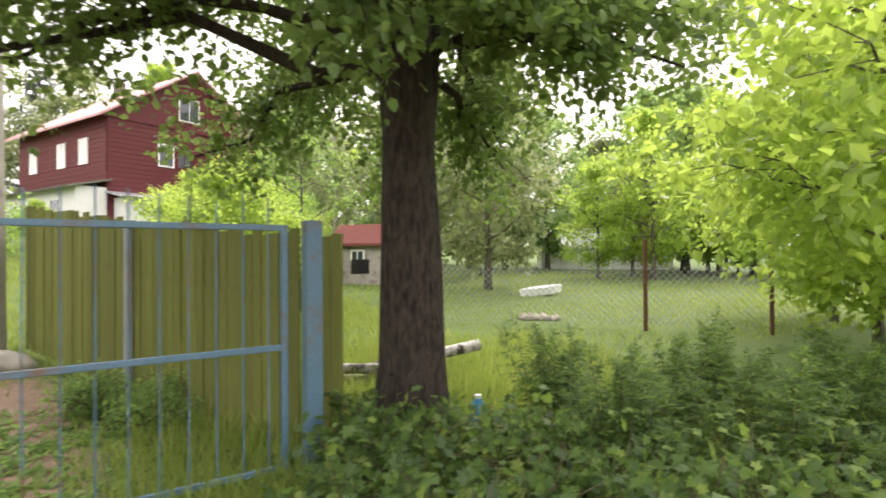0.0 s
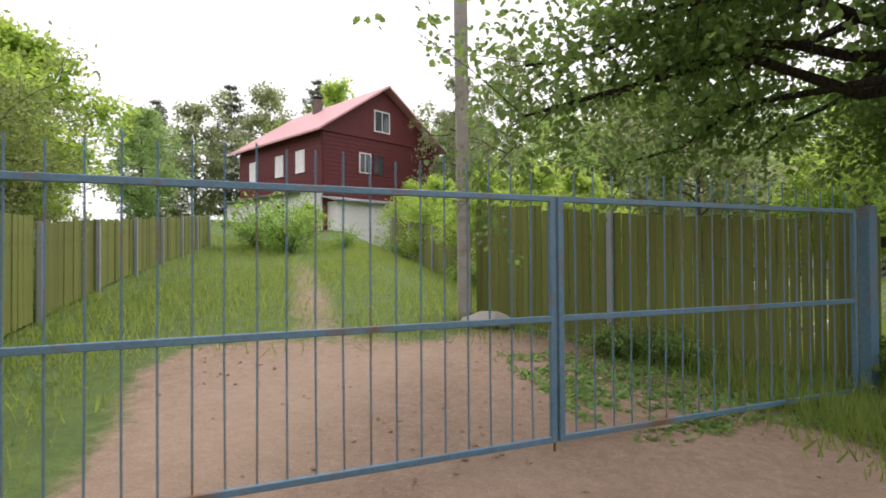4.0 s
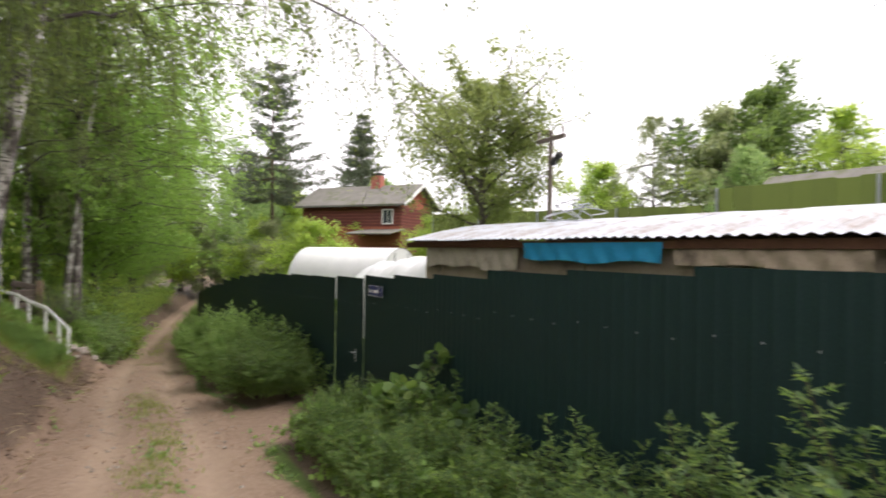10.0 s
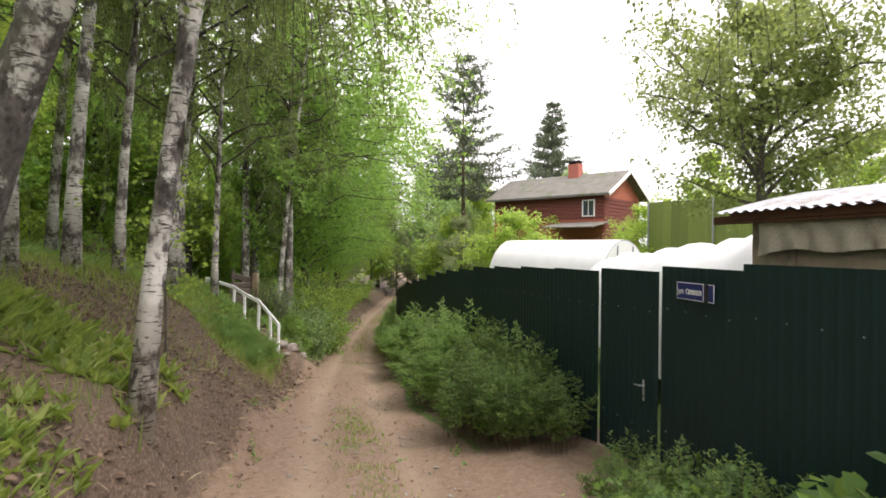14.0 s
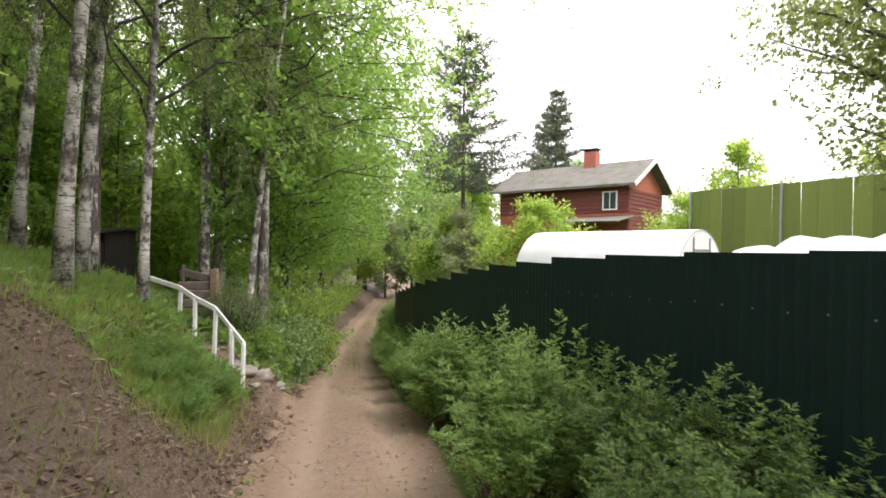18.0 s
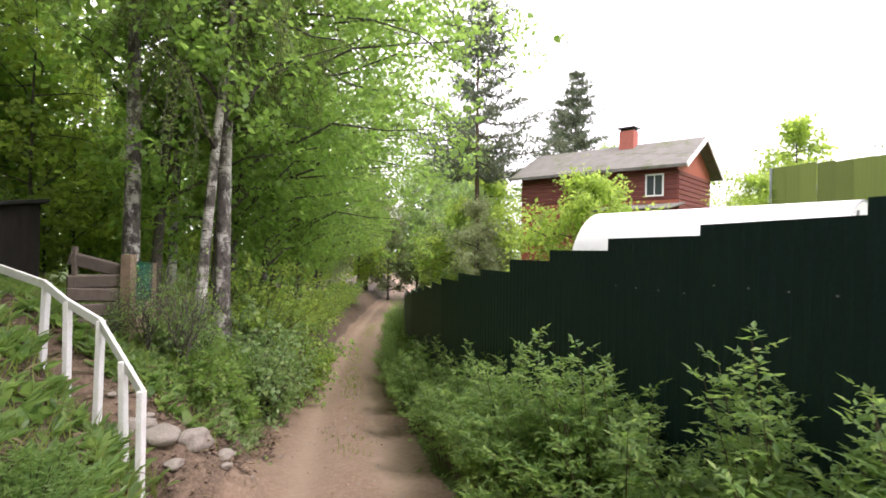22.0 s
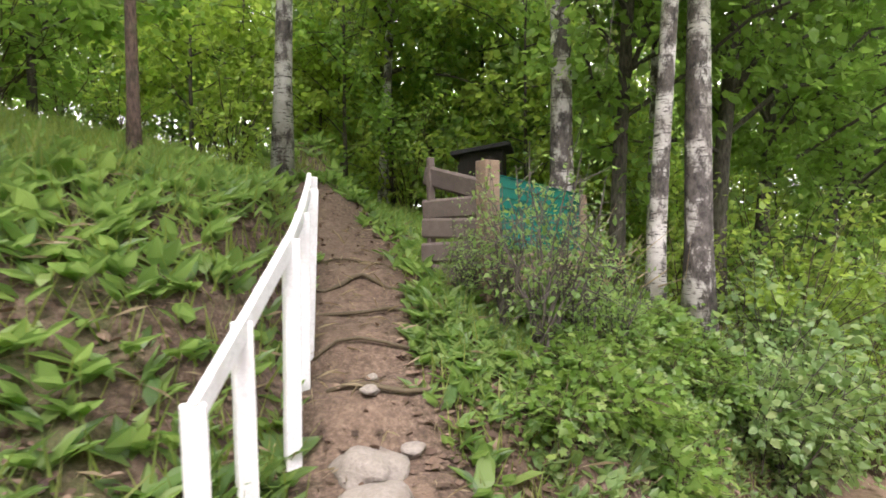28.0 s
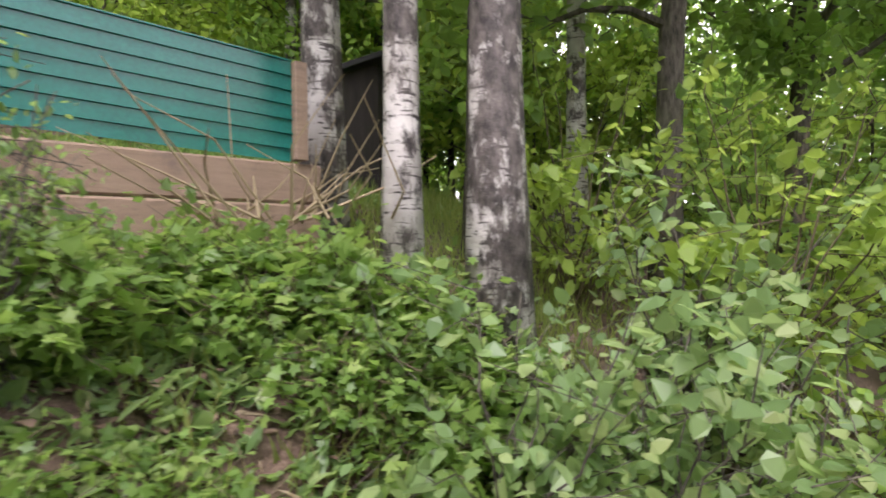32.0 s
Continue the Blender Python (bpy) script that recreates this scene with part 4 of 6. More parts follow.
# ---- houses ----
def gable_house(name, label, origin, rz, L, W, wall_h, ridge, wall_mat, roof_mat, over=0.5, thick=0.12):
    """Long side along x, gable at x = 0; the foot of the near corner at the origin."""
    ob = thing(name, label, "house", pose(*origin, 0, 0, rz))
    g = Geo()
    v = [(0, 0, -2.5), (L, 0, -2.5), (L, W, -2.5), (0, W, -2.5), (0, 0, wall_h), (L, 0, wall_h), (L, W, wall_h), (0, W, wall_h), (0, W / 2, ridge), (L, W / 2, ridge)]
    g.add(v, [(0, 1, 5, 4), (3, 7, 6, 2), (0, 4, 8, 7, 3), (1, 2, 6, 9, 5), (4, 5, 9, 8), (7, 8, 9, 6), (0, 3, 2, 1)])
    part("wall", g, wall_mat, ob)
    slope = (ridge - wall_h) / (W / 2)
    for sg in (0, 1):
        y0, y1 = (-over, W / 2) if sg == 0 else (W + over, W / 2)
        z0, z1 = wall_h - over * slope + 0.03, ridge + 0.03
        r = Geo()
        a = [(x, y, z + t) for x in (-over, L + over) for y, z in ((y0, z0), (y1, z1)) for t in (0, thick)]
        r.add(a, [(0, 1, 3, 2), (4, 6, 7, 5), (0, 4, 5, 1), (2, 3, 7, 6), (0, 2, 6, 4), (1, 5, 7, 3)])
        part("roof", r, roof_mat, ob)
    return ob


def window_part(ob, name, c, w, h, axis, frame_mat=None, panes=2, pane=None):
    """A framed window on a wall, facing -x, -y, +x or +y ('x', 'y', 'X', 'Y')."""
    fm = frame_mat or M_WHITE

    def bx(nm, dx, dz, sx, sz, dep, off, mat, par, label=""):
        off = -off if axis in "XY" else off
        p = (c[0] - off, c[1] + dx, c[2] + dz) if axis in "xX" else (c[0] + dx, c[1] - off, c[2] + dz)
        return box_part(nm, p, (dep, sx, sz) if axis in "xX" else (sx, dep, sz), mat, par, label, 0.006)

    win = bx(name, 0, 0, w, h, 0.04, 0.012, pane or M_GLASS, ob)
    for sg in (-1, 1):
        bx("frame", sg * (w / 2 + 0.03), 0, 0.07, h + 0.14, 0.07, 0.03, fm, win)
        bx("frame", 0, sg * (h / 2 + 0.03), w, 0.07, 0.07, 0.03, fm, win)
    for k in range(1, panes):
        bx("frame", -w / 2 + w * k / panes, 0, 0.04, h, 0.05, 0.035, fm, win)
    return win
maroon = gable_house("house", "two-storey maroon wooden house with a pink-red metal roof", (-12.7, 33.5, 3.0), 151.9, 10.0, 8.9, 5.75, 8.75, M_MAROON, M_PINKROOF, 0.6)
for y in (4.9, 5.95):
    window_part(maroon, "window", (-0.03, y, 4.0), 0.75, 1.1, "x", M_WHITE if y > 5 else M_MAROON)
window_part(maroon, "window", (0, 4.6, 6.7), 1.1, 1.2, "x")
for x in (2.2, 4.6, 8.0):
    window_part(maroon, "window", (x, 8.96, 4.0), 0.8, 1.2, "Y", None, 2, M_WHITE)
box_part("belt_board", (-0.06, 4.45, 5.6), (0.12, 9.4, 0.22), M_MAROON, maroon)
for i in range(26):
    z = -0.4 + 0.24 * i
    box_part("siding_board", (5.0, 8.93, z), (10.0, 0.05, 0.228), M_MAROON, maroon, bevel=0.008)
    if z < 5.6:
        box_part("siding_board", (-0.02, 4.45, z), (0.05, 8.9, 0.228), M_MAROON, maroon, bevel=0.008)
box_part("lower_wall", (4.5, 9.6, 0.3), (9.0, 1.4, 3.4), M_WHITE, maroon, "whitewashed lower storey")
box_part("lower_wall", (-0.5, 5.6, 0.0), (1.0, 6.0, 3.0), M_WHITE, maroon, "whitewashed lower storey")
box_part("lean_to_roof", (4.5, 9.75, 2.15), (9.6, 2.0, 0.1), M_SLATE, maroon, "", 0.01, pose(0, 0, 0, -14).to_3x3())
box_part("lean_to_roof", (-0.6, 5.6, 1.68), (1.7, 6.8, 0.1), M_GALV, maroon, "", 0.01, pose(0, 0, 0, 0, -12).to_3x3())
window_part(maroon, "window", (2.0, 10.3, 1.0), 0.9, 0.8, "Y")
chim = box_part("chimney", (6.2, 5.2, 8.6), (0.5, 0.5, 1.3), M_GREYWOOD, maroon, "small dark chimney")
box_part("cap", (6.2, 5.2, 9.4), (0.62, 0.62, 0.07), M_BLACK, chim)

cabin = gable_house("house", "red wooden cabin with a mossy grey slate roof", (-45.7, -16.7, 0.6), 68.0, 8.2, 4.8, 3.95, 5.3, M_BRICKRED, M_SLATE, 0.5, 0.14)
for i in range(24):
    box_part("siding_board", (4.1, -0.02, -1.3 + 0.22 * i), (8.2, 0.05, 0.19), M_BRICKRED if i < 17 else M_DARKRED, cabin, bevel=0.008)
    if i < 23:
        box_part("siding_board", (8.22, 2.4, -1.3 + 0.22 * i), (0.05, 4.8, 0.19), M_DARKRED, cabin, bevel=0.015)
window_part(cabin, "window", (7.2, -0.06, 3.0), 0.7, 0.9, "y")
for sg in (-1, 1):
    box_part("bargeboard", (8.74, 2.4 + sg * 1.45, 4.55), (0.05, 3.3, 0.22), M_WHITE, cabin, "white bargeboard", 0.005, pose(0, 0, 0, -sg * 29.4).to_3x3())
ch = box_part("chimney", (5.0, 2.2, 5.4), (0.75, 0.6, 1.5), M_BRICK, cabin)
box_part("cap", (5.0, 2.2, 6.3), (0.9, 0.75, 0.06), M_BLACK, ch)
for sg in (-1, 1):
    box_part("cap_leg", (5.0 + 0.3 * sg, 2.2, 6.22), (0.05, 0.5, 0.14), M_BLACK, ch)
box_part("porch_roof", (6.8, -1.0, 1.95), (3.4, 2.2, 0.08), M_SLATE, cabin, "", 0.01, pose(0, 0, 0, 10).to_3x3())

# ---- shed behind the fence ----
shed = thing("shed", "low plywood shed with a galvanised corrugated roof", "shed", pose(-10.35, -1.2, 0, 0, 0, math.degrees(math.atan2(-4.15, -5.6))))
SL = 7.0
box_part("front_wall", (SL / 2, -0.05, 0.3), (SL, 0.04, 2.2), M_PLY, shed)
box_part("side_wall", (0.05, -1.45, 0.3), (0.04, 2.8, 2.3), M_PLY, shed)
box_part("side_wall", (SL - 0.05, -1.45, 0.3), (0.04, 2.8, 2.3), M_PLY, shed)
box_part("back_wall", (SL / 2, -2.85, 0.4), (SL, 0.04, 2.4), M_PLY, shed)
for i in range(5):
    box_part("wall_batten", (0.5 + i * 1.5, -0.02, 0.4), (0.09, 0.03, 2.0), M_PLY, shed)


def wavy(width, length, pitch, amp, arch=0.0, nx=8, thick=0.002):
    """Corrugated sheet: waves across x, its length along y, arched by arch."""
    xs = np.linspace(0, width, int(width / pitch * nx))
    ys = np.linspace(0, length, 9)
    X, Y = np.meshgrid(xs, ys, indexing="ij")
    Z = amp * np.sin(X / pitch * 2 * np.pi) + arch * np.sin(np.pi * Y / length)
    v = np.concatenate([np.stack([X, -Y, Z], -1).reshape(-1, 3), np.stack([X, -Y, Z - thick], -1).reshape(-1, 3)])
    w, n = len(ys), X.size
    f = []
    for i in range(len(xs) - 1):
        for j in range(w - 1):
            a = i * w + j
            f += [(a, a + 1, a + w + 1, a + w), (n + a, n + a + w, n + a + w + 1, n + a + 1)]
    return Geo().add(v, f)


for i in range(8):
    p = part("roof_sheet", wavy(0.98, 3.2, 0.13, 0.012, 0.14), M_GALV, shed, smooth=True)
    p.matrix_basis = pose(-0.25 + i * 0.93, 0.25, 1.46 + 0.008 * (i % 2), -6.5, 0, 0.4 * (i % 3 - 1))
box_part("eave_board", (SL / 2 + 0.1, 0.15, 1.39), (SL + 0.5, 0.04, 0.09), M_RUST, shed, "dark red eave board")
box_part("verge_flashing", (-0.28, -1.3, 1.56), (0.03, 2.9, 0.2), M_GALV, shed, "", 0.004, pose(0, 0, 0, -6.5).to_3x3())


def cloth(w, h, seed, fold=0.03):
    """A crumpled hanging sheet."""
    r = np.random.RandomState(seed)
    X, Z = np.meshgrid(np.linspace(0, w, 40), np.linspace(0, 1, 10), indexing="ij")
    drop = h * (0.88 + 0.12 * np.sin(X * 5 + r.rand() * 6) * np.sin(X * 2.1))
    Y = fold * (np.sin(X * 23 + 3 * Z) + 0.7 * np.sin(X * 41 - 5 * Z)) * (0.3 + Z)
    v = np.stack([X, Y, -Z * drop], -1).reshape(-1, 3)
    f = [(i * 10 + j, (i + 1) * 10 + j, (i + 1) * 10 + j + 1, i * 10 + j + 1) for i in range(39) for j in range(9)]
    return Geo().add(v, f)


tp = part("tarp", cloth(2.0, 0.24, 3, 0.012), M_TARP, shed, "crumpled blue tarpaulin", True)
tp.matrix_basis = pose(2.3, 0.19, 1.41)
fl = part("hanging_film", cloth(1.6, 0.2, 4, 0.015), M_PLY, shed, "grey weathered film", True)
fl.matrix_basis = pose(0.6, 0.14, 1.36)

fr = part("hanging_film", cloth(2.3, 0.4, 8, 0.02), M_OLDFILM, shed, "tan sagging plastic film", True)
fr.matrix_basis = pose(4.5, 0.1, 1.4)
box_part("fascia", (5.75, 0.17, 1.43), (2.7, 0.03, 0.11), M_RUST, shed, "rotten red-brown fascia board", 0.008)

# ---- greenhouses ----
def arch_tunnel(name, label, origin, rz, L, R, tall, sag=0.0, ribs=7, ragged=0.0, slope=0.0):
    ob = thing(name, label, "greenhouse", pose(*origin, 0, 0, rz))
    rng = np.random.RandomState(int(L * 10))
    k = np.linspace(0, math.pi, 25)
    xs = np.linspace(0, L, 40)
    X, K = np.meshgrid(xs, k, indexing="ij")
    dip = -sag * np.sin(X / L * math.pi * (ribs - 1)) ** 2 * np.sin(K)
    Y = -np.cos(K) * R
    Z = np.sin(K) ** 0.85 * (tall * (1 - slope * X / L) + dip + 3 * ragged * np.sin(X * 5.3 + 2 * K) * np.sin(X * 2.1)) + ragged * (np.sin(X * 9 + 4 * K) + np.sin(X * 17 - 7 * K)) * np.sin(K)
    n = 25
    f = [(i * n + j, (i + 1) * n + j, (i + 1) * n + j + 1, i * n + j + 1) for i in range(39) for j in range(n - 1)]
    part("cover", Geo().add(np.stack([X, Y, Z], -1).reshape(-1, 3), f), M_FILM, ob, "", True)
    for i in range(ribs):
        x = L * i / (ribs - 1)
        part("rib", Geo().tube(np.stack([np.full(25, x), -np.cos(k) * (R - 0.015), np.sin(k) ** 0.85 * (tall * (1 - slope * i / (ribs - 1)) - 0.1 * (slope > 0) - 0.015)], -1), 0.015, 6), M_GREYSTEEL, ob)
    for x in (0.0, L):
        v = [(x, 0, 0)] + [(x, -math.cos(a) * (R - 0.03), math.sin(a) ** 0.85 * (tall * (1 - slope * x / L) - 0.03)) for a in k]
        part("end_wall", Geo().add(v, [(0, i, i + 1) for i in range(1, 25)]), M_FILM, ob, "clear film end")
    for y in (-0.4, 0.4):
        box_part("door_post", (-0.02, y, tall * 0.45), (0.03, 0.03, tall * 0.9), M_GREYSTEEL, ob)
    for z in (0.9, 1.5):
        box_part("door_rail", (-0.02, 0, z * tall / 2), (0.03, 0.8, 0.03), M_GREYSTEEL, ob)
    return ob


arch_tunnel("greenhouse", "white polycarbonate arched greenhouse", (-27.6, -7.2, -0.65), 237, 5.3, 1.3, 2.05)
film = arch_tunnel("film_tunnel", "low tunnel draped with crumpled white plastic film", (-16.3, -4.6, -0.75), 205, 6.0, 1.0, 2.1, 0.05, 6, 0.02, 0.22)
board_fence("garden_fence", "bright green board fence behind the yards", (-37.3, -6.6), (-24.3, 3.1), 1.75, M_GREENF, 0.55, 4.2, -0.03, M_GREYSTEEL, -1, "", 3.34)
board_fence("garden_fence", "taller green board fence behind the shed", (-24.3, 3.3), (-19.0, 7.25), 1.95, M_GREENF, 0.55, 4.2, 0.0, M_GREYSTEEL, -1, "", 3.4)
up = thing("utility_pole", "thin dark utility pole with a crossarm and insulators", "pole", pose(-17.0, -3.1, -1.1, 0, 0, 30))
part("pole", Geo().tube([(0, 0, 0), (0.03, 0, 4.7)], [0.06, 0.04], 8), M_GREYWOOD, up)
box_part("crossarm", (0.03, 0, 4.55), (0.8, 0.07, 0.07), M_GREYWOOD, up)
for x in (-0.33, 0.0, 0.38):
    part("insulator", Geo().tube([(x, 0, 4.58), (x, 0, 4.68), (x, 0, 4.74)], [0.012, 0.03, 0.02], 8), M_CONCRETE, up)
box_part("lamp_head", (0.2, 0, 4.15), (0.3, 0.12, 0.1), M_BLACK, up, "", 0.02, pose(0, 0, 0, 0, -35).to_3x3())

# ---- steps, handrail and old timber on the bank ----
RAIL = ((-20.02, -14.78, -0.85), (-20.12, -15.10, -0.65), (-20.27, -15.60, -0.34), (-20.31, -16.08, -0.19), (-20.345, -16.47, -0.02), (-20.35, -17.40, 0.17))
rail = thing("handrail", "white-painted wooden handrail beside the earth steps", "railing", pose(0, 0, 0))
for i, (x, y, z) in enumerate(RAIL):
    g0 = gz(x, y) - 0.12 if i else z - 0.98
    box_part("post", (x, y, (z + g0) / 2), (0.075, 0.055, z - g0 + 0.03), M_WHITE, rail, "", 0.006, pose(0, 0, 0, 2 * (i % 2) - 1, 2 - i, 20).to_3x3())
for (x0, y0, z0), (x1, y1, z1) in zip(RAIL, RAIL[1:]):
    a, b = Vector((x0, y0, z0)), Vector((x1, y1, z1))
    m = (b - a).to_track_quat("X", "Z").to_matrix()
    box_part("rail", tuple((a + b) / 2), ((b - a).length + 0.05, 0.035, 0.085), M_WHITE, rail, "", 0.006, m)


def stone(name, label, x, y, size, seed, mat=M_ROCK, dz=0.0, flat=0.48):
    rng = np.random.RandomState(seed)
    bm = bmesh.new()
    bmesh.ops.create_icosphere(bm, subdivisions=3, radius=1)
    off = rng.rand(3) * 20
    for v in bm.verts:
        n = noise.noise(v.co * 1.1 + Vector(off)) * 0.45 + noise.noise(v.co * 3 + Vector(off)) * 0.1
        v.co *= 1 + n
        v.co = Vector((v.co.x * size, v.co.y * size * 0.8, v.co.z * size * flat))
    me = bpy.data.meshes.new(name)
    bm.to_mesh(me)
    bm.free()
    me.polygons.foreach_set("use_smooth", np.ones(len(me.polygons), bool))
    me.materials.append(mat)
    ob = tagged(new(name, me), label, "stone", "step stones")
    ob.matrix_basis = pose(x, y, gz(x, y) + dz, 0, 0, seed * 50)
    return ob


for k, (s, d, r) in enumerate(((25.62, -2.6, 0.22), (25.42, -2.82, 0.19), (25.6, -3.13, 0.2), (25.75, -2.33, 0.11), (25.85, -3.45, 0.06), (25.98, -3.6, 0.045), (25.5, -2.25, 0.07), (25.2, -2.65, 0.09), (25.85, -3.1, 0.07))):
    stone("step_stone", "grey granite stone set in the earth steps", *at(s, d), r, 11 + k, dz=0.01)
stone("concrete_block", "broken concrete block at the foot of the pole", -3.7, 6.0, 0.36, 3, M_CONCRETE, 0.05, 0.4)

post_thing("wooden_post", "squared weathered wooden post at the top of the steps", -21.68, -16.92, 0.14, 0.13, 0.27, 20, M_WOOD)
post_thing("leaning_post", "thin grey wooden post leaning at the timber stack", -21.34, -17.41, 0.06, 0.05, 0.36, 20, M_GREYWOOD)
stack = thing("timber_stack", "old grey planks stacked behind the wooden post", "planks", pose(-21.32, -17.46, 0, 0, 0, 126))
for k, (z, tilt) in enumerate(((-0.62, 1), (-0.43, -2), (-0.24, 2), (-0.07, -1), (0.13, 16))):
    box_part("plank", (0.30, -0.05 + 0.02 * k, z), (0.66, 0.06, 0.17), M_GREYWOOD, stack, "", 0.02, pose(0, 0, 0, 3 * k - 5, tilt, 2 * k).to_3x3())
teal = thing("sheet_screen", "teal green metal sheet on brown plank siding", "fence", pose(-21.77, -16.97, 0, 0, 0, math.degrees(math.atan2(-1.06, -1.30))))
g = Geo()
zz = [(-0.40 + 0.083 * (i // 4) + (0, 0.070, 0.073, 0.080)[i % 4], 0.012 * (1 if i % 4 < 2 else 0)) for i in range(28)]
v = [(x, y + o, z - 0.03 * x) for z, y in zz for x in (0.0, 1.63) for o in (0, 0.002)]
f = []
for i in range(27):
    a, b = 4 * i, 4 * i + 4
    f += [(a, a + 2, b + 2, b), (a + 1, b + 1, b + 3, a + 3)]
part("sheet", g.add(v, f), M_TEAL, teal, "glossy teal ribbed sheet")
box_part("end_post", (1.67, 0.0, -0.16), (0.075, 0.07, 0.56), M_WOOD, teal)
for k in range(3):
    box_part("plank", (0.9, 0.03 - 0.012 * k, -0.57 - 0.235 * k), (1.82 - 0.02 * k, 0.06, 0.228), M_WOOD, teal, "", 0.012)
hut = thing("wooden_hut", "small dark wooden hut among the trees", "hut", pose(-23.1, -21.4, -0.45, 0, 0, 65))
box_part("wall", (0, 0, 0.75), (0.62, 0.7, 1.6), M_DARKWOOD, hut)
box_part("roof", (0, 0, 1.56), (0.85, 0.95, 0.07), M_BLACK, hut, "black felt roof", 0.01, pose(0, 0, 0, 8).to_3x3())
box_part("door", (0, -0.37, 0.7), (0.45, 0.04, 1.3), M_DARKWOOD, hut)

# ---- street sign on the fence ----
(sx, sy), (ex, ey) = at(15.93, 2.12), at(15.33, 2.14)
sign = thing("street_sign", "dark blue enamel street name plate with white lettering", "sign", pose(sx, sy, 0.68, 90, 0, math.degrees(math.atan2(ey - sy, ex - sx))))
sign.scale = (0.8, 0.8, 0.8)

# ---- trees ----
R5 = np.random.RandomState(21)


def scatter(n, s0, s1, d0, d1, lo=0.8, hi=1.25, keep=None):
    out = []
    while len(out) < n:
        s, d = s0 + (s1 - s0) * R5.rand(), d0 + (d1 - d0) * R5.rand()
        if keep and not keep(s, d):
            continue
        out.append((*at(s, d), R5.rand() * 360, lo + (hi - lo) * R5.rand()))
    return out


gate_tree = make_tree("maple_tree", "old broadleaf tree with dark mossy bark beside the gate", 4, 8.5, 0.262, 2.95, 2.4, 56, 24, 68, 0.08, M_BARK, M_LEAFD, 0.8, OVAL, 0.46, 0.31,
                      (0.0, 0.0), lambda u: 1.08 - 0.9 * u, fork=3, fork_z=0.24, clump=0.9, sides=16, limb_r=0.26, group="gate tree", bias=(-0.12, 0.42), jit=0.08, low=1.4, inner=0.42)
set_at(gate_tree, 0.88, 4.62, 40)

# birches beside the lane, each where it stands
birches = []
for k in range(3):
    birches.append(make_tree("birch_tree", "slender birch with white and black peeling bark", 31 + k, 13.0, 0.115, 3.6, 3.0, 22, 9, 80, 0.056, M_BIRCH, M_LEAFB, 0.75, DIAMOND, 0.45, 0.7,
                             ((-0.03, 0.08), (-0.045, 0.11), (0.0, 0.03))[k], lambda u: 0.9 - 0.6 * u, hang=0.5, clump=1.2, group="birches"))
BIRCH = ((-18.29, -16.2, 0.8), (-23.66, -17.70, 0.88), (-18.87, -15.68, 0.7), (-20.0, -20.3, 1.1), (-21.7, -23.4, 0.9),
         (-25.2, -19.9, 0.9), (-15.9, -14.9, 0.8), (-12.6, -14.5, 0.9), (-11.0, -13.2, 0.95), (-16.5, -17.6, 0.9))
spots = [(x, y, 14.0 * math.sin(5 * i), k) for i, (x, y, k) in enumerate(BIRCH)]
for k in range(3):
    plant(birches[k], spots[k::3])
old = make_tree("birch_tree", "stout leaning birch with dark furrowed bark", 40, 12.0, 0.2, 4.6, 3.0, 24, 11, 90, 0.052, M_BIRCHF, M_LEAFB, 0.75, DIAMOND, 0.45, 0.7, (0.01, 0.03), hang=0.5, clump=1.2, group="birches")
plant(old, [(-11.3, -11.0, 0, 1.0)])
lean_b = make_tree("birch_tree", "leaning birch with dark furrowed bark", 45, 10.0, 0.17, 6.0, 2.0, 14, 10, 80, 0.052, M_BIRCHF, M_LEAFB, 0.75, DIAMOND, 0.45, 0.7, (-0.15, 0.47), hang=0.5, clump=1.0, group="birches")
plant(lean_b, [(-11.42, -10.7, 0, 1.0)])
lane_b = make_tree("birch_tree", "slim birch leaning over the edge of the lane", 46, 11.0, 0.09, 3.8, 3.3, 32, 17, 110, 0.05, M_BIRCH, M_LEAFB, 0.75, DIAMOND, 0.6, 0.6, (-0.07, 0.17), hang=0.8, clump=0.8, group="birches", bias=(-0.25, 0.43), fork=1, fork_z=0.19)
plant(lane_b, [(-12.35, -10.04, 0, 1.0)])
redp = make_tree("birch_tree", "birch with dark patched bark behind the steps", 43, 13.0, 0.15, 5.0, 2.6, 18, 9, 70, 0.056, M_BIRCHD, M_LEAFB, 0.75, hang=0.5, group="birches")
plant(redp, [(-23.1, -18.55, 0, 0.95), (-24.15, -17.66, 120, 1.0), (-18.55, -16.4, 220, 0.8)])
weep = make_tree("birch_tree", "birch with long twigs weeping over the lane", 47, 13.0, 0.11, 4.5, 3.9, 36, 16, 100, 0.052, M_BIRCH, M_LEAFB, 0.75, DIAMOND, 0.5, 0.6, (-0.03, 0.06), lambda u: 0.95 - 0.45 * u, hang=0.8, clump=0.8, group="birches", bias=(-0.35, 0.6))
plant(weep, [(-13.2, -13.2, 0, 0.9), (-14.6, -14.2, 15, 1.0), (-17.6, -15.6, -10, 0.95)])
thin = make_tree("young_pine_tree", "thin young pine with brown bark on the bank", 44, 8.0, 0.075, 3.0, 1.3, 14, 8, 22, 0.09, M_PINE, M_NEEDLE, 0.25, group="young trees")
plant(thin, [(-10.28, -8.79, 0, 1.0), (-19.2, -17.05, 90, 0.6)])

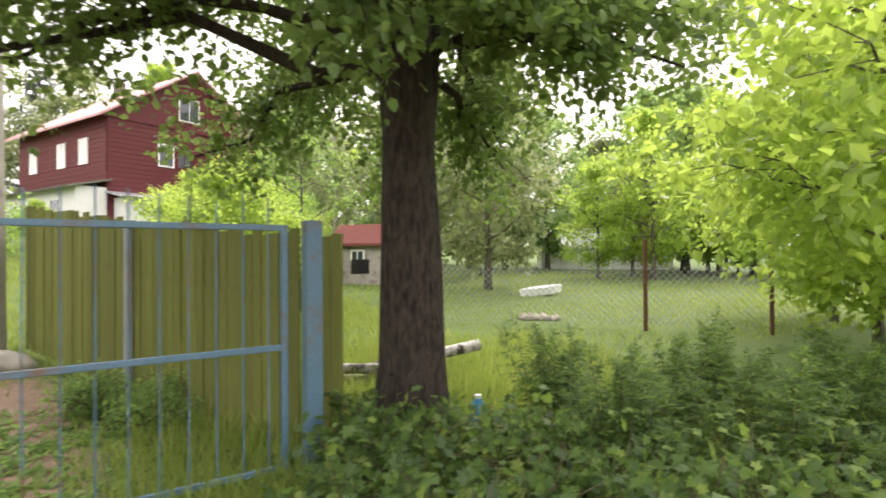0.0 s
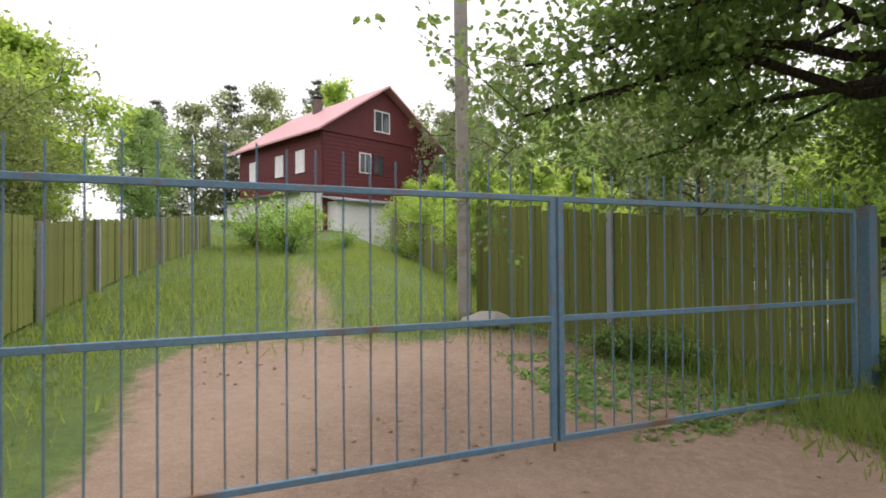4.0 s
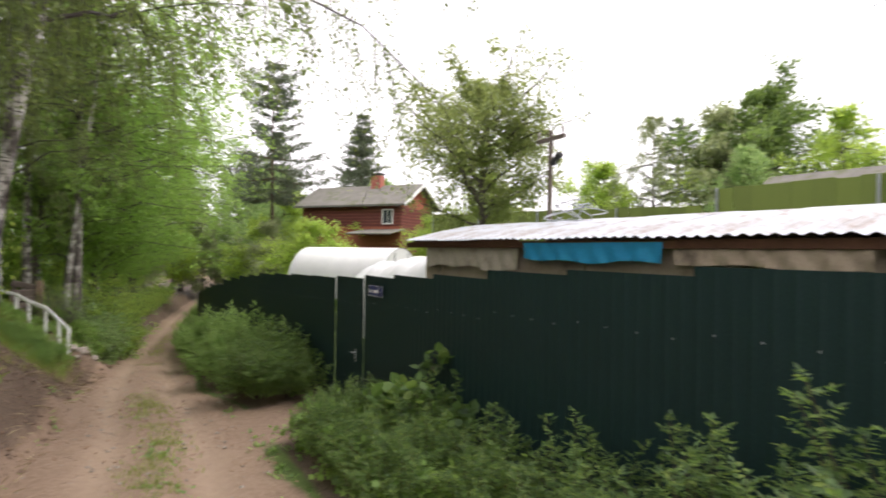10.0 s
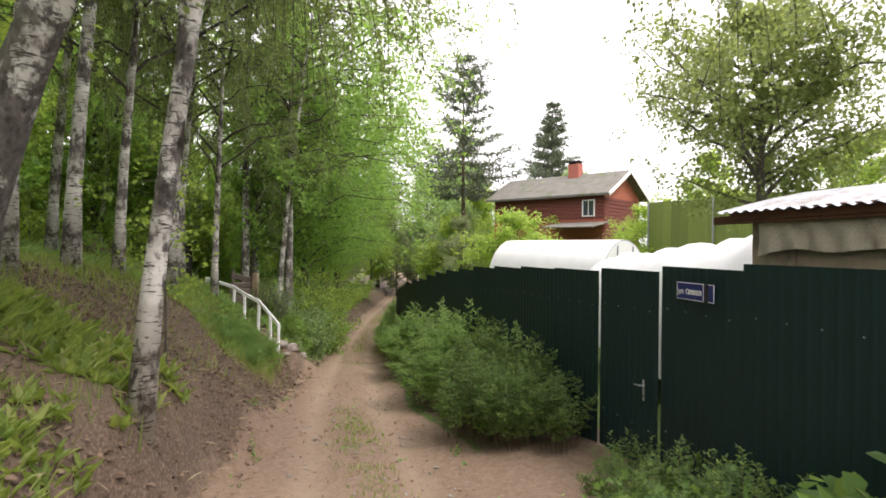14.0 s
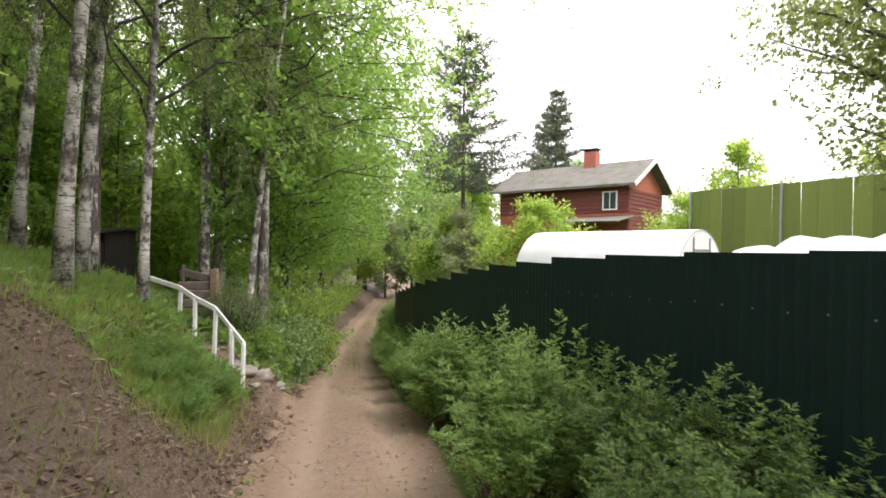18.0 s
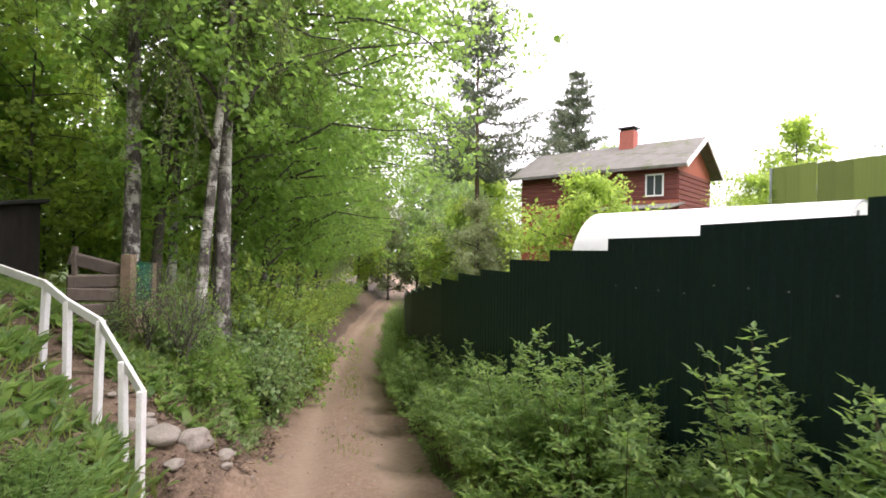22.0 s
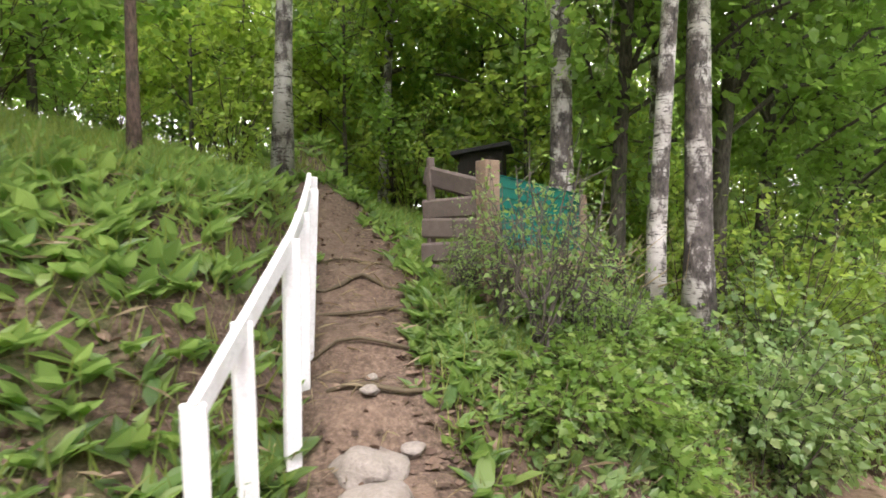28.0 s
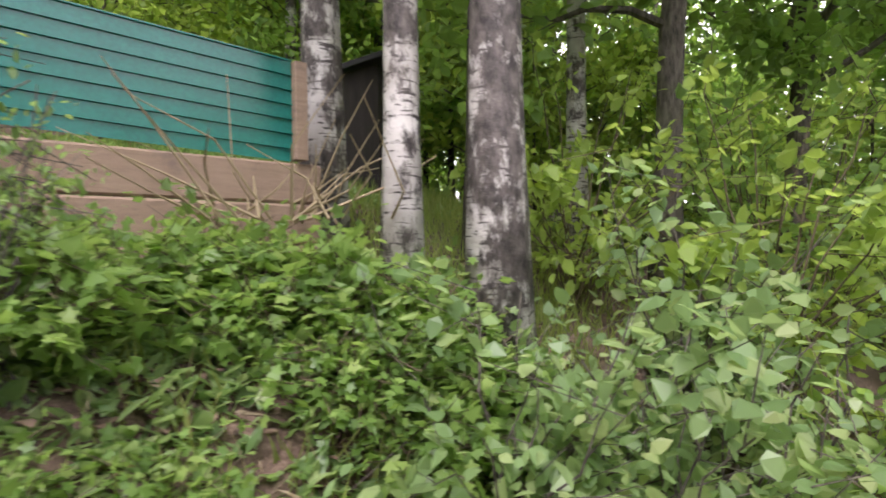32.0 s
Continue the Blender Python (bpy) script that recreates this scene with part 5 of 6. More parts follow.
rowan = make_tree("maple_sapling", "thin sapling with bright yellow-green leaves among the birches", 58, 4.6, 0.03, 1.3, 1.1, 13, 3, 11, 0.095, M_GREYBARK, M_LEAFY, 0.95, LOBED, 0.35, 0.5, group="understorey maples", clump=1.2)
plant(rowan, [(-10.14, -9.47, 0, 1.0), (-13.7, -11.3, 120, 0.55), (-12.2, -12.0, 40, 0.9)])
maples = [make_tree("maple_sapling", "young maple with broad bright green leaves", 50 + k, 6.5, 0.05, 0.7, 2.1, 22, 8, 22, 0.15, M_GREYBARK, M_LEAF if k == 2 else M_LEAFY, 0.85, DIAMOND, 0.3, 0.5, group="understorey maples") for k in range(3)]
und = scatter(70, 8, 50, -24, -4.6, 0.7, 1.3, lambda s, d: not (22.5 < s < 28.8 and d > -8.5) and not (12 < s < 22 and d > -7.5))
und += scatter(34, 8, 48, -36, -19, 1.0, 1.6)
und += scatter(8, 31, 38, -14, -6.5, 0.9, 1.3)
for k in range(3):
    plant(maples[k], und[k::3])
row_t = [make_tree("maple_tree", "tall maple leaning its crown over the lane", 65 + k, 12.0, 0.12, 2.2, 3.7, 46, 12, 30, 0.14, M_GREYBARK, M_LEAF, 0.8, OVAL, 0.3, 0.6, (-0.04, 0.07), lambda u: 0.62 + 0.55 * u - 0.75 * max(0, u - 0.7), clump=0.8, group="lane maples", bias=(-0.33, 0.57)) for k in range(2)]
tall = [make_tree("broadleaf_tree", "tall woodland tree with a dense green crown", 60 + k, 13.5, 0.13, 2.6, 3.3, 23, 10, 22, 0.16, M_GREYBARK, M_LEAF, 0.8, DIAMOND, 0.3, 0.55, group="woodland trees", clump=1.1) for k in range(2)]
wood = scatter(23, 4, 62, -34, -9.5, 0.8, 1.35, lambda s, d: not (12 < s < 29 and d > -11))
wood += scatter(4, 30, 40, -16, -8, 0.9, 1.2)
wood += [(-3.0, 13.5, 20, 0.4)]
LANE = [(*at(s, d + float(bend(s))), 12 * math.sin(9 * s), k) for s, d, k in ((30.6, -4.6, 0.9), (32.0, -3.9, 1.0), (34.5, -4.2, 1.05), (37.5, -4.0, 0.95), (41, -4.4, 1.0), (45, -4.2, 1.0), (49, -4.0, 0.95), (53, -4.4, 1.0))]
for k in range(2):
    plant(row_t[k], LANE[k::2])
for k in range(2):
    plant(tall[k], wood[k::2])
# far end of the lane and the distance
far = [make_tree("broadleaf_tree", "tree in the distance", 70 + k, 9.0, 0.14, 0.9, 3.1, 26, 11, 26, 0.24, M_GREYBARK, M_HAZEL if k == 0 else (M_LEAFY if k == 1 else M_HAZYLEAF), 0.8, group="distant trees", clump=1.1) for k in range(3)]
FAR = [(*at(s, d), 50.0 * s, k) for s, d, k in ((57, 7.5, 0.9), (56, 6.5, 0.8), (60, -4.5, 1.2), (64, 9.5, 1.3), (58, 9, 1.0), (50, 6.5, 0.7), (66, 10, 1.4), (70, -4, 1.5), (72, 1, 1.5), (76, 7, 1.5), (46, 12.5, 0.75), (48, 15, 0.8), (54, 17, 1.0), (44, 22, 0.9))]
FAR += [(*at(s, d), 37.0 * s, k) for s, d, k in ((70, 3.0, 0.8), (71, 5.8, 0.9), (69, 0.2, 0.95), (65, -2.2, 0.9), (61, -3.2, 0.75), (57, -4.0, 0.7), (73, 8.0, 1.0), (67, 7.6, 0.8))]
FAR += [(*at(s, d), 31.0 * s, k) for s, d, k in ((36, 38, 1.1), (33, 34.5, 1.15), (28, 30, 0.7), (24, 32, 0.8), (20, 40, 1.0), (14, 42, 0.9), (40, 30, 0.9), (46, 36, 1.0), (10, 27, 0.6), (13, 23, 0.55))]
FAR += [(*at(s, d), 43.0 * s, k) for s, d, k in ((-4, 42, 1.3), (-8, 38, 1.2), (0, 50, 1.4), (6, 52, 1.3), (-12, 46, 1.4), (-16, 40, 1.3), (-20, 34, 1.3), (-24, 30, 1.2), (-8, 55, 1.5), (12, 50, 1.2), (-28, 22, 1.2), (-30, 14, 1.1), (-22, 44, 1.4), (-34, 30, 1.5))]
FAR += [(*at(-34 + 26 * R5.rand(), 17 + 26 * R5.rand()), R5.rand() * 360, 0.5 + 0.6 * R5.rand()) for _ in range(26)]
for k in range(3):
    plant(far[k], FAR[k::3])
pine = make_conifer("pine_tree", "tall pine with a bare lower trunk", 81, 19.5, 0.22, 8.5, 4.4, 14, M_PINE, M_NEEDLE, 0.15, 0.0)
plant(pine, [(-49.0, -20.2, 10, 1.0), (-66, 18, 70, 0.8), (-78, -34, 100, 0.95)])
spruce = make_conifer("spruce_tree", "dark spruce in the distance", 82, 16.0, 0.2, 1.5, 4.2, 24, M_GREYBARK, M_NEEDLE, 0.1)
plant(spruce, [(-61, -15.4, 0, 1.05), (-40, 48, 80, 1.0), (-34, 56, 10, 1.0), (-46, 44, 20, 0.9), (-29, 60, 50, 1.0), (-22, 62, 90, 0.95), (-66, -26, 40, 1.1), (-72, -18, 140, 1.1)])
apple = make_tree("apple_tree", "spreading garden tree behind the shed", 90, 6.4, 0.14, 2.2, 2.7, 40, 16, 46, 0.10, M_GREYBARK, M_PALE, 0.7, DIAMOND, 0.12, 0.7, group="garden trees", clump=1.1)
plant(apple, [(-22.5, -4.2, 0, 1.0)])
yard = make_tree("garden_tree", "yellow-green garden shrub tree", 91, 4.2, 0.06, 0.4, 1.8, 28, 10, 46, 0.125, M_GREYBARK, M_LEAFY, 0.6, DIAMOND, 0.25, 0.6, group="garden trees", clump=1.2)
willow = make_tree("garden_willow", "loose grey-green garden shrub behind the dark fence", 96, 3.6, 0.05, 0.3, 1.7, 34, 11, 44, 0.085, M_GREYBARK, M_PALE, 0.5, DIAMOND, 0.3, 0.8, group="garden trees", clump=1.2)
plant(willow, [(-8.9, 0.6, 0, 0.56), (-9.9, 1.2, 70, 0.62), (-11.0, 2.4, 140, 0.75), (-12.4, 3.4, 200, 0.82), (-10.4, 3.9, 30, 0.78), (-13.6, 5.0, 280, 0.85)])
plant(yard, [(-11.6, 5.4, 50, 0.85), (-15.5, 6.4, 90, 0.85), (-32.7, -12.0, 40, 1.15), (-38.5, -6.6, 60, 1.0), (-36, -9.2, 0, 0.6), (-3.4, 10.5, 200, 0.7), (-5.0, 13.0, 250, 0.75), (-2.5, 8.6, 20, 0.6), (-7.5, 17, 10, 0.8), (-12.5, 16.5, 40, 0.35), (-6.5, 20.0, 70, 0.9), (6.2, 6.6, 60, 1.3), (7.5, 9.5, 90, 1.2), (9.0, 13.0, 20, 1.2), (-10.8, 24.0, 20, 1.0), (-8.6, 24.5, 80, 0.9), (-6.6, 22.5, 140, 0.85)])
sap = make_tree("maple_sapling", "bushy young maple behind the gate boards", 92, 3.0, 0.04, 0.2, 1.05, 40, 9, 30, 0.085, M_GREYBARK, M_LEAFS, 0.8, OVAL, 0.25, 0.8, prof=lambda u: 1.05 - 0.6 * u, group="garden trees")
plant(sap, [(-8.7, 1.35, 0, 0.95), (-9.3, 1.3, 120, 0.85)])
shoot = make_tree("maple_sapling", "thin maple shoot rising above the bushes", 93, 3.6, 0.02, 1.6, 0.5, 12, 3, 10, 0.10, M_GREYBARK, M_LEAF, 0.8, OVAL, 0.2, 0.9, group="garden trees")
plant(shoot, [(-8.6, 1.35, 0, 1.02), (-9.1, 1.3, 70, 0.85), (-8.5, 1.7, 150, 0.85)])
round_t = make_tree("oak_tree", "broad round dark green tree beyond the gardens", 94, 12.0, 0.3, 2.2, 5.2, 40, 14, 40, 0.26, M_GREYBARK, M_LEAFD, 0.8, group="distant trees", clump=1.0)
plant(round_t, [(-47.0, 16.9, 0, 1.0)])
pale_b = make_tree("birch_tree", "tall pale birch beyond the gardens", 95, 11.5, 0.16, 2.0, 2.4, 26, 10, 40, 0.14, M_BIRCH, M_HAZYLEAF, 0.7, hang=0.4, group="distant trees")
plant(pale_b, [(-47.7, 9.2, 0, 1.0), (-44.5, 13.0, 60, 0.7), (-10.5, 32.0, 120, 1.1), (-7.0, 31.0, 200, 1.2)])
bushy = make_leafy_bush("garden_shrub", "leafy green shrub beside the drive", 125, 1.5, 1.0, 24, 12, 0.09, M_LEAF, 0.7, OVAL, None, 0.1, "drive shrubs")
plant(bushy, [(-4.9, 11.4, 0, 0.7), (-5.6, 12.6, 50, 0.6), (-4.3, 10.0, 200, 0.7), (-11.3, 13.2, 10, 1.2), (-12.2, 14.5, 80, 1.2), (-13.3, 14.4, 30, 1.3), (-10.6, 15.6, 100, 0.6), (-9.4, 17.4, 160, 0.6)])

# ---- shrubs and undergrowth ----
sorb = [make_feather_bush("lane_shrub", "feathery green shrub growing against the dark fence", 100 + k, 1.5, 0.75, 30, (M_LEAFS, M_SORB, M_SORB)[k], 5, (0.078, 0.085, 0.085)[k]) for k in range(3)]
rows = [(*at(s, d), R5.rand() * 360, k) for s, d, k in
        [(4.9, 1.5, 0.7), (5.3, 1.15, 0.85), (5.6, 1.9, 1.0), (6.0, 1.3, 0.95), (6.4, 1.85, 1.0), (6.8, 1.2, 0.9), (7.2, 1.8, 1.0), (7.6, 1.25, 0.9), (8.0, 1.75, 0.95), (8.4, 1.2, 0.85), (8.8, 1.75, 0.95), (9.3, 1.25, 0.68), (9.8, 1.7, 0.72), (10.3, 1.3, 0.55), (10.8, 1.75, 0.6), (11.3, 1.35, 0.5), (11.8, 1.7, 0.55), (12.4, 1.4, 0.48), (13.0, 1.7, 0.62), (13.6, 1.5, 0.45), (14.3, 1.6, 0.5), (14.9, 1.5, 0.45), (15.3, 1.2, 0.36), (14.6, 1.05, 0.42), (15.8, 1.6, 0.36), (13.9, 0.95, 0.45), (14.2, 1.3, 0.5), (13.3, 1.0, 0.45), (12.7, 1.0, 0.5), (12.0, 1.0, 0.5), (17.3, 1.5, 0.55), (17.6, 1.0, 0.6), (18.2, 1.45, 0.75), (18.8, 1.4, 0.85), (19.4, 1.3, 0.85), (20.0, 1.2, 0.85), (20.6, 1.1, 0.9), (21.2, 1.05, 0.95), (21.8, 0.95, 1.0), (23.3, 0.75, 0.95), (23.8, 0.55, 0.95), (24.3, 0.5, 0.95), (23.6, 0.25, 0.6)]
        + [(s, 0.85 + 0.35 * math.sin(3 * s) - 0.02 * (s - 17), 0.62 + 0.14 * math.sin(5 * s) + 0.13 * (s > 20.5)) for s in np.arange(17.6, 24.2, 0.42) if not 22.1 < s < 23.0]
        + [(s, 0.6 + 0.25 * math.sin(3 * s), 0.85) for s in np.arange(24.2, 36, 0.75)] + [(s, 0.6 + float(bend(s)), 1.0) for s in np.arange(36, 50, 1.5)]]
near_r, far_r = [r for r in rows if plan(r[0], r[1])[0] < 20], [r for r in rows if plan(r[0], r[1])[0] >= 20]
plant(sorb[0], near_r)
plant(sorb[1], far_r[0::3] + far_r[2::3])
plant(sorb[2], far_r[1::3])
hazel = [make_leafy_bush("hazel_shrub", "broad-leaved shrub on the edge of the wood", 110 + k, 1.9, 1.0, 16, 12, 0.10, M_LEAF if k else M_LEAFY, 0.75) for k in range(2)]
hz = [(-25.9, -18.2, 60, 1.1), (-26.4, -17.6, 100, 0.9), (-27.4, -18.2, 10, 1.0), (-28.6, -18.7, 200, 1.0), (-24.9, -18.9, 90, 1.0), (-26.8, -19.6, 40, 1.3)]
hz += [(*at(s, -2.9 - 0.5 * R5.rand() + float(bend(s))), R5.rand() * 360, 0.8 + 0.5 * R5.rand()) for s in np.arange(33, 60, 1.3)]
hz += scatter(30, 12, 28, -19, -9, 0.9, 1.5)
hz += scatter(26, 26, 46, -9, -4.5, 0.8, 1.4, lambda s, d: s > 29.5 and not (s < 31.8 and d > -8))
for k in range(2):
    plant(hazel[k], hz[k::2])
near_h = make_leafy_bush("hazel_shrub", "low hazel with large light green leaves below the birches", 115, 1.6, 0.8, 20, 12, 0.095, M_HAZEL, 0.82, OVAL, M_GREYBARK, 0.1)
plant(near_h, [(-24.1, -16.95, 0, 0.85), (-24.6, -17.0, 90, 1.05), (-25.15, -17.35, 200, 1.1), (-25.8, -17.7, 140, 1.1), (-25.2, -17.9, 30, 1.0)])
spir = make_leafy_bush("spirea_shrub", "tall loose small-leaved shrub beside the steps", 120, 1.65, 0.55, 20, 9, 0.045, M_HERB, 0.6, OVAL, M_GREYBARK, 0.25)
plant(spir, [(-21.75, -16.1, 0, 0.95), (-22.15, -16.4, 70, 0.9), (-21.7, -16.6, 130, 0.8), (-22.5, -16.5, 200, 0.65), (-21.5, -16.9, 260, 0.5)])
plant(make_feather_bush("tall_weeds", "tall green weeds beside the lane", 104, 1.1, 0.6, 24, M_LEAFS, 5, 0.085, "verge weeds"), [(x, y, 40.0 * i, 0.75) for i, (x, y) in enumerate(((2.3, 4.2), (3.1, 3.9), (3.8, 4.4), (2.8, 5.0), (4.6, 3.9), (3.4, 5.6), (4.3, 5.3), (5.2, 4.7), (2.0, 5.6)))])
weed = make_leafy_bush("burdock", "broad-leaved weed standing against the dark fence", 122, 1.15, 0.42, 9, 9, 0.17, M_LEAFS, 0.85, OVAL, None, 0.25, "verge weeds")
plant(weed, [(*at(13.5, 1.9), 0, 1.0), (*at(14.6, 1.75), 80, 0.55), (*at(12.9, 1.7), 160, 0.8), (*at(15.2, 1.8), 40, 0.45), (*at(18.3, 1.5), 200, 0.7)])
elder = make_leafy_bush("ground_elder", "low light green ground elder below the planks", 124, 0.42, 0.45, 20, 7, 0.075, M_ELDER, 0.95, LOBED, None, 0.15, "verge herbs")
plant(elder, [(*at(26.6 + 2.8 * R5.rand(), -3.7 + 1.15 * R5.rand()), R5.rand() * 360, 0.55 + 0.4 * R5.rand()) for _ in range(27)])
plant(copy_thing(elder, pose(0, 0, 0)), [(*at(10.6 + 5.0 * R5.rand(), 0.95 + 0.75 * R5.rand()), R5.rand() * 360, 0.7 + 0.4 * R5.rand()) for _ in range(18)])
vetch = make_feather_bush("vetch_clump", "dense light green vetch on the bank", 123, 0.45, 0.5, 40, M_HERB, 6, 0.045, "verge herbs")
plant(vetch, [(*at(s, d), 70.0 * i, k) for i, (s, d, k) in enumerate(((22.7, -3.1, 0.8), (23.1, -3.3, 0.85), (23.45, -3.0, 0.75), (22.9, -3.7, 0.7), (23.5, -3.5, 0.6), (22.4, -3.5, 0.7), (22.2, -3.0, 0.7)))])
herb = make_leafy_bush("nettle_clump", "leafy green herbs on the verge", 121, 0.45, 0.4, 24, 12, 0.06, M_HERB, 0.6, OVAL, None, 0.1, "verge herbs")
hb = scatter(30, 9, 25, -6.5, -2.7, 0.5, 1.0, lambda s, d: s < 14.5)
hb += [(-0.5 - 1.6 * R5.rand(), 4.6 + 1.2 * R5.rand(), R5.rand() * 360, 0.7) for _ in range(8)]
plant(herb, hb)
# Darker leaf than the other ground elder: tree shade put into the colour.
shade = make_leafy_bush("ground_elder", "ground elder under the gate tree, its green darkened for shade", 126, 0.45, 0.45, 30, 9, 0.07, M_LEAFS, 0.9, LOBED, None, 0.15, "verge herbs")
plant(shade, [(0.7 + 3.2 * R5.rand(), 2.6 + 2.2 * R5.rand(), R5.rand() * 360, 0.7 + 0.4 * R5.rand()) for _ in range(30)])


# ---- grass and litter ----
def blades(name, label, n, area, lo, hi, mat, seed, weight, wide=0.006):
    rng = np.random.RandomState(seed)
    s = area[0] + (area[1] - area[0]) * rng.rand(n)
    d = area[2] + (area[3] - area[2]) * rng.rand(n)
    x, y = at(s, d)
    ok = rng.rand(n) < weight(s, d - bend(s), soft_noise(x * 1.3, y * 1.3, seed))
    s, d, x, y = s[ok], d[ok], x[ok], y[ok]
    n = len(s)
    P = np.stack([x, y, height(s, d) - 0.01], -1)
    A = np.stack([rng.randn(n) * 0.35, rng.randn(n) * 0.35, np.ones(n)], -1)
    L = lo + (hi - lo) * rng.rand(n)
    me = leaf_mesh(name, [leaf_arrays(P, A, rng.randn(n, 3), L, np.full(n, wide) * (0.7 + 0.8 * rng.rand(n)), BLADE)], mat)
    return tagged(new(name, me), label, "grass", kind="stuff")


bank = lambda s, d, n: away_from_steps(s, d) * step(2.35, 2.7, -d) * np.clip(0.5 + 0.8 * n, 0, 1) * (1 - 0.96 * np.exp(-(((s - 18.3) / 3.4) ** 4)))
blades("bank_grass", "bright green grass on the bank", 90000, (9, 32, -9, -2.3), 0.10, 0.32, M_GRASS, 7, bank, 0.011)
strip = lambda s, d, n: np.clip(0.4 + n, 0, 1) * 0.6 * np.exp(-(((d - middle(s)) / 0.26) ** 2)) * step(7, 9, s) * (1 - step(17, 22, s))
blades("lane_grass", "sparse grass between the wheel ruts", 60000, (7, 22, -1.5, -0.2), 0.03, 0.11, M_GRASS, 8, strip, 0.010)
drive = lambda s, d, n: np.clip(0.7 + 0.6 * n, 0, 1) * (1 - step(-1.2, -0.5, s) * (1 - step(4.0, 4.7, s)) * (1 - step(5.5, 7.5, d))) * (1 - 0.7 * np.exp(-(((s - 2.2 - 0.04 * d) / 0.4) ** 2)))
blades("drive_grass", "lush grass on the drive behind the gate", 90000, (-6, 7.5, 2.0, 22), 0.06, 0.22, M_GRASS, 9, drive, 0.014)
farlane = lambda s, d, n: np.clip(0.5 + n, 0, 1) * np.exp(-(((d - middle(s)) / 0.28) ** 2))
blades("far_lane_grass", "green grass strip between the ruts down the lane", 20000, (27, 52, -2.0, 4.0), 0.05, 0.14, M_GRASS, 14, farlane, 0.016)
meadow = lambda s, d, n: np.clip(0.5 + 0.5 * n, 0, 1)
blades("meadow_grass", "mown lawn grass in the garden", 50000, (-22, -1.5, 6, 26), 0.05, 0.16, M_GRASS, 13, meadow, 0.02)
garden = lambda s, d, n: np.clip(0.6 + 0.6 * n, 0, 1)
blades("garden_grass", "tall grass under the gate tree", 40000, (-7, -1.2, 1.6, 8), 0.12, 0.38, M_GRASS, 10, garden, 0.01)
dry = lambda s, d, n: np.clip(0.3 + n, 0, 1) * np.exp(-(((d + 2.6) / 0.25) ** 2)) * (0.25 + 0.75 * step(20, 23, s))
blades("dry_grass", "hanging dry grass on the cut bank", 14000, (12, 32, -3.2, -2.2), 0.08, 0.25, M_DRYGRASS, 11, dry, 0.006)


def litter(name, n, area, mat, seed, weight, size=0.05, ratio=0.6, label="brown dead leaves on the bank"):
    rng = np.random.RandomState(seed)
    s, d = area[0] + (area[1] - area[0]) * rng.rand(n), area[2] + (area[3] - area[2]) * rng.rand(n)
    x, y = at(s, d)
    ok = rng.rand(n) < weight(s, d - bend(s), soft_noise(x, y, seed))
    s, d, x, y = s[ok], d[ok], x[ok], y[ok]
    n = len(s)
    P = np.stack([x, y, height(s, d) + 0.012], -1)
    A = np.stack([rng.randn(n), rng.randn(n), 0.3 * rng.randn(n)], -1)
    L = size * (0.5 + rng.rand(n))
    me = leaf_mesh(name, [leaf_arrays(P, A, np.array([0, 0, 1.0]) + 0.35 * rng.randn(n, 3), L, L * ratio, OVAL)], mat)
    return tagged(new(name, me), label, "leaf litter", kind="stuff")


litter("leaf_litter", 75000, (10, 30, -7, -2.2), M_DEADLEAF, 12, lambda s, d, n: (0.15 + 0.85 * away_from_steps(s, d)) * np.clip(0.55 + 0.5 * n, 0, 1))

litter("face_litter", 9000, (25.6, 30.5, -4.6, -2.1), M_DEADLEAF, 18, lambda s, d, n: away_from_steps(s, d) * np.clip(0.6 + 0.6 * n, 0, 1), 0.06, 0.6, "dead leaves and bark scraps on the cut bank")
litter("twig_litter", 9000, (10, 30, -6.5, -2.0), M_DRYGRASS, 15, lambda s, d, n: np.clip(0.5 + 0.5 * n, 0, 1), 0.16, 0.035, "thin dry twigs and straws on the bank")
litter("lane_litter", 2500, (5, 30, -2.3, 0.4), M_DEADLEAF, 16, lambda s, d, n: np.clip(0.3 + n, 0, 1) * (0.25 + 0.75 * np.exp(-(((d + 0.9) / 0.9) ** 2) * -1).clip(0, 1)), 0.035, 0.5, "scattered dead leaves on the lane")
tufts = lambda s, d, n: np.clip(n * 1.6 - 0.35, 0, 1) * step(2.5, 2.8, -d)
blades("bank_tufts", "small grass tufts on the littered bank", 14000, (14, 22, -7, -2.5), 0.06, 0.16, M_GRASS, 17, tufts, 0.008)


